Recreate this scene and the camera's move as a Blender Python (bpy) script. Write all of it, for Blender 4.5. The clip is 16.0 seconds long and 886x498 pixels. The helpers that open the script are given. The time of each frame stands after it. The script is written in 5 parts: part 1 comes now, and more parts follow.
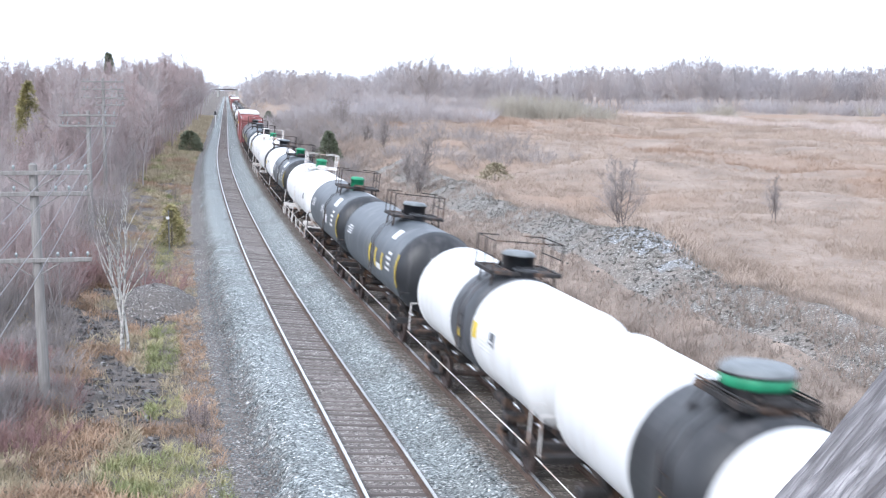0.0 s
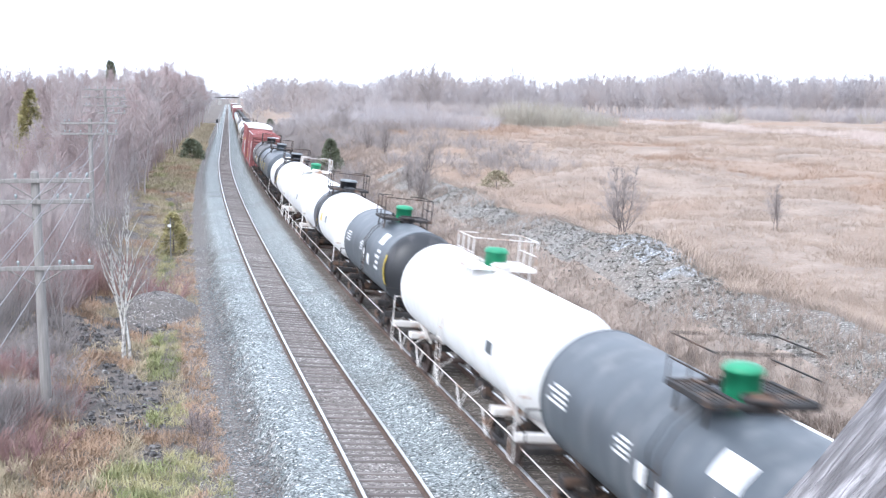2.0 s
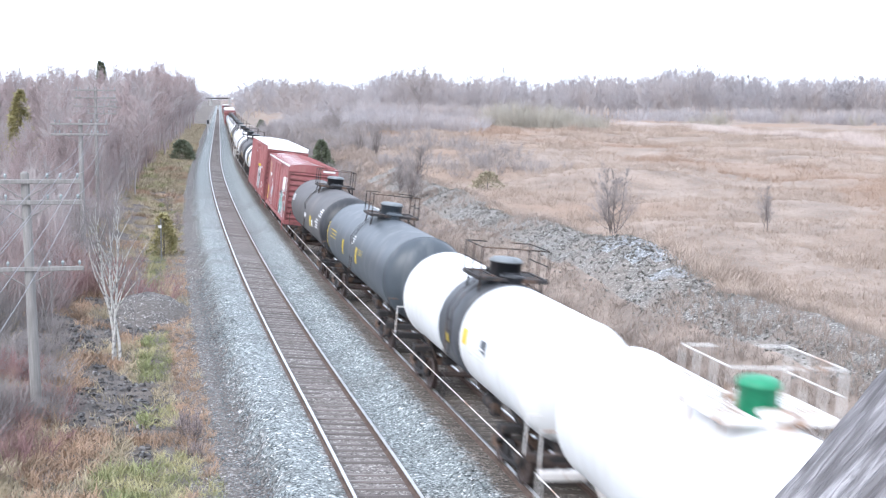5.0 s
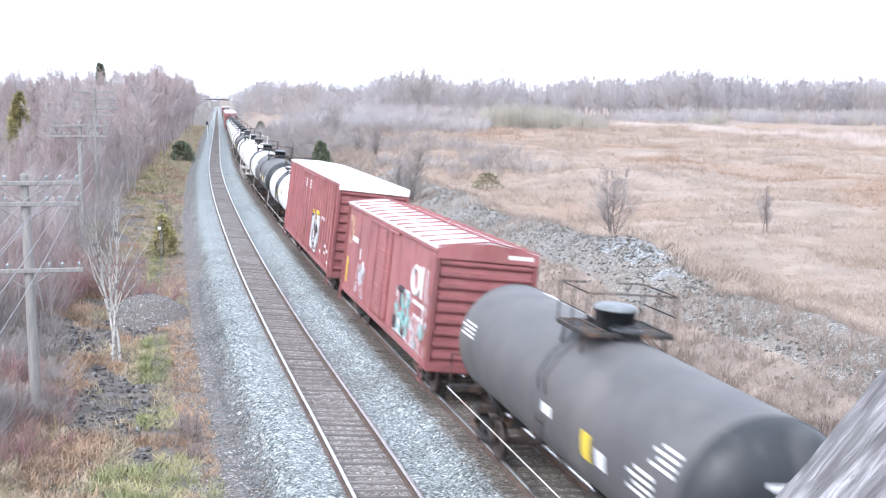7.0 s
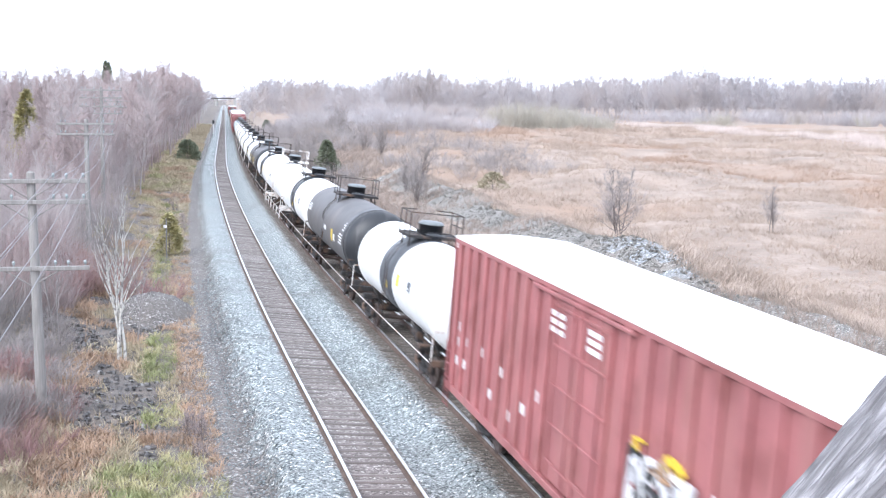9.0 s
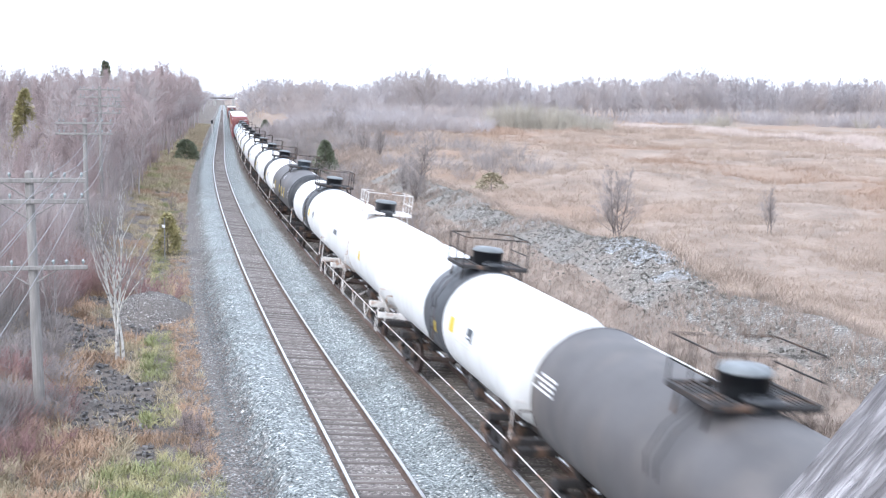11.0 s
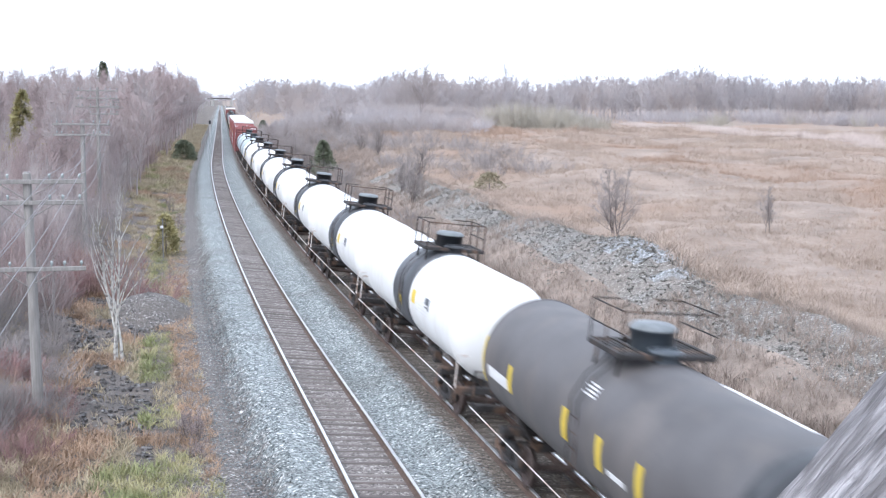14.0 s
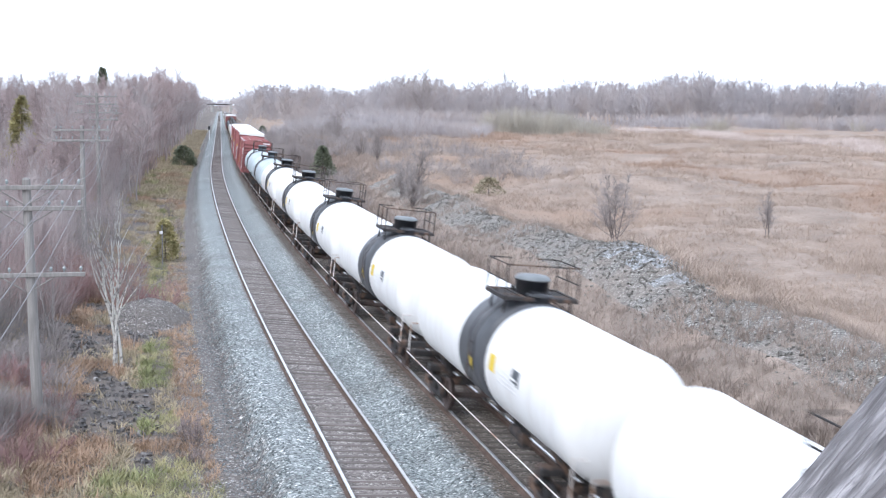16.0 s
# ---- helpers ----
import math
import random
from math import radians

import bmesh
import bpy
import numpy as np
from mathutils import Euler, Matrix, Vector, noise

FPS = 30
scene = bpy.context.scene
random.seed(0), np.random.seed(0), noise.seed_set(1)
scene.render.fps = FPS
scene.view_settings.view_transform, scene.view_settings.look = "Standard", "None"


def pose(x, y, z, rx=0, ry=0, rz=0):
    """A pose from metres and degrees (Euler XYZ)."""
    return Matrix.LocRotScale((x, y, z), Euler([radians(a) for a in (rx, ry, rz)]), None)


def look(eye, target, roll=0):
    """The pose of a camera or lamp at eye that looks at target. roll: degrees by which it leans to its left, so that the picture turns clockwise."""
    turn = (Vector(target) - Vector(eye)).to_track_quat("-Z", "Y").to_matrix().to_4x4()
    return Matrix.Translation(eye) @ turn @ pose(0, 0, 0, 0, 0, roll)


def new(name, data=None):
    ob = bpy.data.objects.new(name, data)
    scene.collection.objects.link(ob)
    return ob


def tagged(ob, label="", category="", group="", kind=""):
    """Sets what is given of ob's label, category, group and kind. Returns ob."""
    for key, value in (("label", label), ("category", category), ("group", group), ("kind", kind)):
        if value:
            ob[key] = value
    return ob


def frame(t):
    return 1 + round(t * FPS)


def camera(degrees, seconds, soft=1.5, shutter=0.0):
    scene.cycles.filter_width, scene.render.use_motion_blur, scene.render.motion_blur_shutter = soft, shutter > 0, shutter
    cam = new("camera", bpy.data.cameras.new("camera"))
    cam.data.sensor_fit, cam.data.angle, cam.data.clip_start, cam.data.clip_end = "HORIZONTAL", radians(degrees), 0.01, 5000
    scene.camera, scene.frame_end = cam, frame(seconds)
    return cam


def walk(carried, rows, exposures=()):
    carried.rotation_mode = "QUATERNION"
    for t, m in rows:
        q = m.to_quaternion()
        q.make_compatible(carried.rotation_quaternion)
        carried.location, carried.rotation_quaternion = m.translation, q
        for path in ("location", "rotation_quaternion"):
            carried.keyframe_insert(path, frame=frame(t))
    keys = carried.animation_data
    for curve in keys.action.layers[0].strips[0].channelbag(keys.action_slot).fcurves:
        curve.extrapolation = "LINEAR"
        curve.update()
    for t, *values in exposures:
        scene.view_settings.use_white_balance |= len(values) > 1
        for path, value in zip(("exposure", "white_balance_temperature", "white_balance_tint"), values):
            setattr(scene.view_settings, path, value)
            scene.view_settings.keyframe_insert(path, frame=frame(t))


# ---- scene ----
cam = camera(39.53, 16.0, 1.25, 0.5)
EYE = (0.0, 0.0, 8.63)


def aim(yaw, down, roll):
    y, p = radians(yaw), radians(down)
    return look(EYE, (EYE[0] + math.sin(y) * math.cos(p), EYE[1] + math.cos(y) * math.cos(p), EYE[2] - math.sin(p)), roll)


SWAY = [(0, .184, -.457, -.19), (.5, .173, -.394, -.19), (1, .215, -.252, -.26), (1.5, .252, -.137, -.24), (2, .263, -.105, -.24),
        (2.5, .152, -.289, -.19), (3, -.026, -.263, -.1), (3.5, -.105, -.116, -.05), (4, -.068, -.011, -.1), (5.2, -.18, -.06, -.17),
        (6.5, -.242, -.084, -.24), (7, -.179, -.005, -.26), (7.5, -.1, .105, -.3), (8, .011, .11, -.25), (8.5, .1, .1, -.12),
        (9, .079, -.032, -.06), (10.2, .03, -.02, .05), (11.5, .005, .011, .12), (12, .084, .068, .1), (12.5, .079, .053, .05), (13, 0, 0, 0),
        (13.5, -.037, -.011, -.08), (14, -.079, -.021, -.1), (14.5, -.047, -.011, -.08), (15, -.058, .084, -.05),
        (15.5, -.1, .194, -.1), (16, -.1, .226, -.17)]
EXPO = [(0, .74), (1.2, .88), (2, .99), (2.8, .86), (4, .87), (5.5, .9), (7, 1.08), (8.2, 1.14), (9.1, 1.13), (10.5, .94), (11.5, .85), (12.5, .75), (14.5, .71), (16, .6)]
walk(cam, [(t, aim(-a, 6.872 - b, .69 + r)) for t, a, b, r in SWAY], [(t, e, 5950, 11) for t, e in EXPO])

# ---- overcast daylight ----
SUN_EL, SUN_AZ = radians(38), radians(215)
world = bpy.data.worlds.new("overcast_sky")
scene.world = world
world.use_nodes = True
wn, wl = world.node_tree.nodes, world.node_tree.links
sky = wn.new("ShaderNodeTexSky")
sky.sky_type, sky.sun_disc, sky.sun_elevation, sky.sun_rotation = "NISHITA", False, SUN_EL, SUN_AZ
sky.air_density, sky.dust_density = 1.0, 6.0
grey = wn.new("ShaderNodeMix")
grey.data_type = "RGBA"
grey.inputs[0].default_value = 0.88
grey.inputs[7].default_value = (8.0, 8.5, 9.4, 1)
wl.new(sky.outputs[0], grey.inputs[6])
wl.new(grey.outputs[2], wn["Background"].inputs[0])
wn["Background"].inputs[1].default_value = 0.13
sun = new("sun", bpy.data.lights.new("sun", "SUN"))
sun.data.energy, sun.data.angle, sun.data.color = 1.0, radians(25), (1, .97, .93)
sun.matrix_world = look((math.sin(SUN_AZ) * 50, math.cos(SUN_AZ) * 50, 50 * math.tan(SUN_EL)), (0, 0, 0))


# ---- materials ----
def mat(name, base, rough=.7, metal=0.0, var=.25, scale=6.0, fine=60.0, bump=.15, streak=None, second=None, sec_amount=.5, sec_scale=.6, dist=.01, stretch=(1, 1, 1), mapped="Object", rnd=0.0, warp=0.0):
    """A worn surface: base colour broken at two scales, a second colour in patches, and fine relief."""
    m = bpy.data.materials.new(name)
    m.use_nodes = True
    n, l = m.node_tree.nodes, m.node_tree.links
    b = n["Principled BSDF"]
    b.inputs["Roughness"].default_value, b.inputs["Metallic"].default_value = rough, metal
    tc, mp = n.new("ShaderNodeTexCoord"), n.new("ShaderNodeMapping")
    mp.inputs["Scale"].default_value = stretch
    l.new(tc.outputs[mapped], mp.inputs[0])

    def noise_node(s, detail=4.0):
        x = n.new("ShaderNodeTexNoise")
        x.inputs["Scale"].default_value, x.inputs["Detail"].default_value = s, detail
        x.inputs["Distortion"].default_value = warp
        l.new(mp.outputs[0], x.inputs["Vector"])
        return x

    def mix(fac, a, c, blend="MIX"):
        x = n.new("ShaderNodeMix")
        x.data_type, x.blend_type = "RGBA", blend
        for sock, v in ((x.inputs[0], fac), (x.inputs[6], a), (x.inputs[7], c)):
            if isinstance(v, (int, float)):
                sock.default_value = v
            elif isinstance(v, tuple):
                sock.default_value = (*v, 1)
            else:
                l.new(v, sock)
        return x.outputs[2]

    def ramp(src, a, c, lo=0.0, hi=1.0):
        x = n.new("ShaderNodeMapRange")
        x.inputs[1].default_value, x.inputs[2].default_value, x.inputs[3].default_value, x.inputs[4].default_value = a, c, lo, hi
        l.new(src, x.inputs[0])
        return x.outputs[0]
    lo, hi = tuple(c * (1 - var) for c in base), tuple(min(1, c * (1 + var * .6)) for c in base)
    col = mix(ramp(noise_node(scale).outputs[0], .3, .7), lo, hi)
    f = noise_node(fine, 3.0)
    col = mix(ramp(f.outputs[0], .35, .65, 0, var * 1.2), col, lo)
    if second:
        col = mix(ramp(noise_node(sec_scale, 5.0).outputs[0], .62 - sec_amount * .3, .72 - sec_amount * .2), col, second)
    if streak:
        sm = n.new("ShaderNodeMapping")
        sm.inputs["Scale"].default_value = streak[1]
        l.new(tc.outputs[mapped], sm.inputs[0])
        sx = n.new("ShaderNodeTexNoise")
        sx.inputs["Scale"].default_value, sx.inputs["Detail"].default_value = 1.0, 5.0
        l.new(sm.outputs[0], sx.inputs["Vector"])
        col = mix(ramp(sx.outputs[0], .5, .78, 0, streak[2]), col, streak[0])
    if rnd:
        oi = n.new("ShaderNodeObjectInfo")
        col = mix(ramp(oi.outputs["Random"], 0, 1, 0, rnd), col, tuple(c * .45 for c in base))
    l.new(col, b.inputs["Base Color"])
    bp = n.new("ShaderNodeBump")
    bp.inputs["Strength"].default_value, bp.inputs["Distance"].default_value = bump, dist
    l.new(f.outputs[0], bp.inputs["Height"])
    l.new(bp.outputs[0], b.inputs["Normal"])
    return m


def stones_mat(name, tones, scale, bump=.9, dirt=None, dirt_scale=.35, dist=.03):
    """Crushed stone: a colour for each stone, dark gaps in relief."""
    m = bpy.data.materials.new(name)
    m.use_nodes = True
    n, l = m.node_tree.nodes, m.node_tree.links
    b = n["Principled BSDF"]
    b.inputs["Roughness"].default_value = .85
    tc = n.new("ShaderNodeTexCoord")
    vo = n.new("ShaderNodeTexVoronoi")
    vo.inputs["Scale"].default_value = scale
    l.new(tc.outputs["Object"], vo.inputs["Vector"])
    sep = n.new("ShaderNodeSeparateColor")
    l.new(vo.outputs["Color"], sep.inputs[0])
    cr = n.new("ShaderNodeValToRGB")
    els = cr.color_ramp.elements
    for i, (p, c) in enumerate(tones):
        e = els[i] if i < 2 else els.new(p)
        e.position, e.color = p, (*c, 1)
    l.new(sep.outputs[0], cr.inputs[0])
    col = cr.outputs[0]
    if dirt:
        nz, mr, mx = n.new("ShaderNodeTexNoise"), n.new("ShaderNodeMapRange"), n.new("ShaderNodeMix")
        nz.inputs["Scale"].default_value, nz.inputs["Detail"].default_value = dirt_scale, 6
        l.new(tc.outputs["Object"], nz.inputs["Vector"])
        mr.inputs[1].default_value, mr.inputs[2].default_value, mr.inputs[4].default_value = .45, .7, .8
        l.new(nz.outputs[0], mr.inputs[0])
        mx.data_type = "RGBA"
        l.new(mr.outputs[0], mx.inputs[0])
        l.new(col, mx.inputs[6])
        mx.inputs[7].default_value = (*dirt, 1)
        col = mx.outputs[2]
    l.new(col, b.inputs["Base Color"])
    bp = n.new("ShaderNodeBump")
    bp.inputs["Strength"].default_value, bp.inputs["Distance"].default_value = bump, dist
    bp.invert = True
    l.new(vo.outputs["Distance"], bp.inputs["Height"])
    l.new(bp.outputs[0], b.inputs["Normal"])
    return m


BALLAST_TONES = [(0, (.05, .06, .06)), (.35, (.19, .21, .208)), (.72, (.32, .352, .348)), (.9, (.44, .475, .465)), (1, (.85, .86, .85))]
CINDER_TONES = [(0, (.05, .045, .042)), (.5, (.14, .127, .118)), (.88, (.24, .218, .2)), (1, (.62, .6, .57))]
CRIB_TONES = [(0, (.08, .07, .065)), (.4, (.2, .175, .16)), (.85, (.3, .27, .25)), (1, (.55, .52, .48))]
# darker brown stone: the shade below the train, painted into the bed
SHADE_TONES = [(0, (.05, .042, .035)), (.4, (.125, .105, .085)), (.85, (.21, .175, .145)), (1, (.38, .34, .3))]


def bed_mat(name, spacing):
    """Crushed stone of the whole trackbed: clean ballast that turns to cinder at its edge, to fouled stone in the cribs
    and to dark brown under the train, whose shade is put into the colour. The plan map holds the distance across the
    line."""
    m = bpy.data.materials.new(name)
    m.use_nodes = True
    n, l = m.node_tree.nodes, m.node_tree.links
    b = n["Principled BSDF"]
    b.inputs["Roughness"].default_value = .85
    tc, uv, sx = n.new("ShaderNodeTexCoord"), n.new("ShaderNodeUVMap"), n.new("ShaderNodeSeparateXYZ")
    uv.uv_map = "plan"
    l.new(uv.outputs[0], sx.inputs[0])
    vo = n.new("ShaderNodeTexVoronoi")
    vo.inputs["Scale"].default_value = 19
    l.new(tc.outputs["Object"], vo.inputs["Vector"])
    sep = n.new("ShaderNodeSeparateColor")
    l.new(vo.outputs["Color"], sep.inputs[0])

    def tones(rows):
        cr = n.new("ShaderNodeValToRGB")
        els = cr.color_ramp.elements
        for i, (p, c) in enumerate(rows):
            e = els[i] if i < 2 else els.new(p)
            e.position, e.color = p, (*c, 1)
        l.new(sep.outputs[0], cr.inputs[0])
        return cr.outputs[0]

    def calc(op, a, c):
        x = n.new("ShaderNodeMath")
        x.operation = op
        for sock, v in zip(x.inputs, (a, c)):
            if isinstance(v, (int, float)):
                sock.default_value = v
            else:
                l.new(v, sock)
        return x.outputs[0]

    def wander(scale, amount):
        nz = n.new("ShaderNodeTexNoise")
        nz.inputs["Scale"].default_value, nz.inputs["Detail"].default_value = scale, 7
        l.new(tc.outputs["Object"], nz.inputs["Vector"])
        return calc("MULTIPLY", calc("SUBTRACT", nz.outputs[0], .5), amount)

    def band(src, a, c):
        x = n.new("ShaderNodeMapRange")
        x.inputs[1].default_value, x.inputs[2].default_value = a, c
        l.new(src, x.inputs[0])
        return x.outputs[0]

    def blend(fac, a, c):
        x = n.new("ShaderNodeMix")
        x.data_type = "RGBA"
        l.new(fac, x.inputs[0])
        l.new(a, x.inputs[6])
        l.new(c, x.inputs[7])
        return x.outputs[2]
    q = sx.outputs[0]
    rough = calc("ADD", q, wander(1.6, 2.4))
    fine = calc("ADD", q, wander(4.0, .9))
    col = tones(BALLAST_TONES)
    col = blend(band(rough, -2.15, -2.95), col, tones(CINDER_TONES))
    col = blend(band(calc("ABSOLUTE", fine, 0), 1.0, .72), col, tones(CRIB_TONES))
    # shade under the train, coloured into the stone along its track
    col = blend(band(calc("ABSOLUTE", calc("SUBTRACT", fine, spacing), 0), 1.65, 1.2), col, tones(SHADE_TONES))
    stain = wander(.35, 1.0)
    dirt = n.new("ShaderNodeMix")
    dirt.data_type = "RGBA"
    dirt.blend_type = "MULTIPLY"
    l.new(band(stain, .0, .2), dirt.inputs[0])
    l.new(col, dirt.inputs[6])
    dirt.inputs[7].default_value = (.74, .72, .7, 1)
    l.new(dirt.outputs[2], b.inputs["Base Color"])
    bp = n.new("ShaderNodeBump")
    bp.inputs["Strength"].default_value, bp.inputs["Distance"].default_value = .9, .03
    bp.invert = True
    l.new(vo.outputs["Distance"], bp.inputs["Height"])
    l.new(bp.outputs[0], b.inputs["Normal"])
    return m


BED = bed_mat("ballast", 3.896)
RUSTSTAIN = mat("rust_stain", (.5, .33, .22), .7, var=.4, scale=3, fine=20, bump=.05, second=(.75, .7, .66), sec_amount=.4, sec_scale=2)
# ties of the train's track, darkened in colour for the shade beneath the cars
SHADETIE = mat("shaded_tie_wood", (.135, .112, .092), .9, var=.45, scale=4, fine=30, bump=.6, second=(.22, .185, .155), sec_amount=.4, sec_scale=2.5, stretch=(.4, 4, 4), rnd=.6)
CINDER = stones_mat("cinder", CINDER_TONES, 19, dirt=(.15, .13, .115), dirt_scale=.8)
ROCK = stones_mat("bank_stone", [(0, (.09, .083, .075)), (.5, (.2, .188, .17)), (.85, (.3, .285, .262)), (1, (.55, .53, .5))], 17, bump=.55, dirt=(.25, .205, .17), dirt_scale=.45, dist=.04)
FRESH = stones_mat("fresh_gravel", [(0, (.14, .145, .15)), (.5, (.27, .28, .285)), (.85, (.37, .38, .39)), (1, (.66, .67, .68))], 15, bump=.8, dirt=(.24, .22, .2), dirt_scale=.5, dist=.05)
FIELD = mat("dry_field_grass", (.355, .28, .228), .95, var=.35, scale=.22, fine=3.0, bump=.8, second=(.32, .225, .165), sec_amount=.5, sec_scale=.03, dist=.25)
VERGE = mat("verge_soil", (.18, .158, .143), .95, var=.5, scale=1.2, fine=16.0, bump=1.0, second=(.22, .18, .145), sec_amount=.5, sec_scale=.5, dist=.1)
BANKSOIL = mat("bank_soil", (.36, .29, .24), .95, var=.4, scale=.7, fine=9.0, bump=.8, second=(.24, .2, .17), sec_amount=.5, sec_scale=.3, dist=.08)
TIE = mat("tie_wood", (.2, .165, .15), .9, var=.45, scale=4, fine=30, bump=.6, second=(.36, .33, .31), sec_amount=.4, sec_scale=2.5, stretch=(.4, 4, 4), rnd=.8)
RUST = mat("rail_rust", (.15, .105, .085), .8, .2, var=.3, scale=3, fine=40, bump=.3)
SHINE = mat("rail_head", (.82, .82, .83), .28, .9, var=.08, scale=2, fine=30, bump=.03)
WHITE = mat("white_enamel", (.82, .82, .81), .38, var=.06, scale=.7, fine=14, bump=.03, streak=((.5, .42, .35), (2.6, 2.6, .35), .35))
BLACK = mat("black_enamel", (.028, .03, .034), .42, var=.3, scale=1.2, fine=20, bump=.05, streak=((.16, .15, .15), (2.2, 2.2, .3), .5))
BANDGREY = mat("band_enamel", (.075, .08, .09), .45, var=.3, scale=1.5, fine=20, bump=.05, streak=((.2, .19, .19), (3, 3, .4), .6))
SLATE = mat("slate_enamel", (.075, .09, .105), .4, var=.25, scale=.8, fine=16, bump=.04, streak=((.25, .25, .25), (2, 2, .3), .5))
GREYBROWN = mat("dusty_grey_enamel", (.11, .104, .105), .55, var=.25, scale=.8, fine=16, bump=.05, streak=((.24, .2, .17), (1.2, .8, .4), .35))
PALEBLUE = mat("pale_blue_enamel", (.5, .58, .62), .4, var=.12, scale=.8, fine=16, bump=.04, streak=((.35, .35, .34), (2, 2, .3), .5))
IRON = mat("underframe_iron", (.035, .032, .032), .75, var=.5, scale=3, fine=30, bump=.3, second=(.13, .08, .055), sec_amount=.35, sec_scale=2)
IRONWHITE = mat("white_ironwork", (.74, .71, .68), .55, var=.15, scale=3, fine=30, bump=.15, second=(.4, .26, .18), sec_amount=.3, sec_scale=2.2)
WHEEL = mat("wheel_steel", (.12, .09, .08), .6, .5, var=.4, scale=4, fine=30, bump=.2)
GREEN = mat("green_enamel", (.03, .3, .15), .45, var=.25, scale=4, fine=30, bump=.05)
LID = mat("faded_lid", (.22, .24, .25), .5, var=.3, scale=4, fine=30, bump=.1)
YELLOW = mat("yellow_tape", (.75, .55, .05), .5, var=.15, scale=6, fine=40, bump=.05)
PANEL = mat("white_stencil", (.78, .78, .78), .5, var=.15, scale=6, fine=50, bump=.03)
REDBOX = mat("oxide_red_enamel", (.36, .13, .13), .6, var=.22, scale=.9, fine=14, bump=.08, streak=((.38, .2, .17), (2.4, 2.4, .35), .5), second=(.25, .085, .08), sec_amount=.3, sec_scale=.7)
REDEND = mat("dark_oxide_red", (.26, .085, .085), .65, var=.3, scale=1.2, fine=14, bump=.1, streak=((.12, .07, .06), (2, 2, .4), .6))
GALV = mat("galvanised_roof", (.72, .72, .73), .5, .15, var=.12, scale=1.2, fine=20, bump=.06, second=(.55, .5, .48), sec_amount=.2, sec_scale=.5)
WHITEROOF = mat("white_roof_paint", (.85, .85, .84), .5, var=.05, scale=1, fine=20, bump=.04)
TEAL = mat("teal_spray", (.3, .55, .52), .6, var=.3, scale=3, fine=30, bump=.02)
PINK = mat("pink_spray", (.5, .3, .3), .6, var=.3, scale=3, fine=30, bump=.02)
TAN = mat("tan_spray", (.52, .33, .2), .6, var=.35, scale=3, fine=30, bump=.02)
PALE = mat("pale_spray", (.62, .62, .64), .6, var=.3, scale=3, fine=30, bump=.02)
GREYWOOD = mat("weathered_timber", (.36, .34, .345), .9, var=.6, scale=17, fine=55, bump=1.0, dist=.008, stretch=(3.0, .6, 3.0), second=(.12, .11, .112), sec_amount=.5, sec_scale=12, warp=.9)
POLEWOOD = mat("pole_wood", (.3, .285, .27), .9, var=.3, scale=3, fine=30, bump=.5, stretch=(5, 5, .4))
GLASSY = mat("insulator_glass", (.36, .4, .4), .15, var=.1, scale=8, fine=30, bump=.02)
WIRE = mat("wire_metal", (.3, .3, .31), .5, .6, var=.2, scale=1, fine=20, bump=.05)
CONCRETE = mat("bridge_concrete", (.42, .41, .39), .9, var=.2, scale=.6, fine=20, bump=.3)


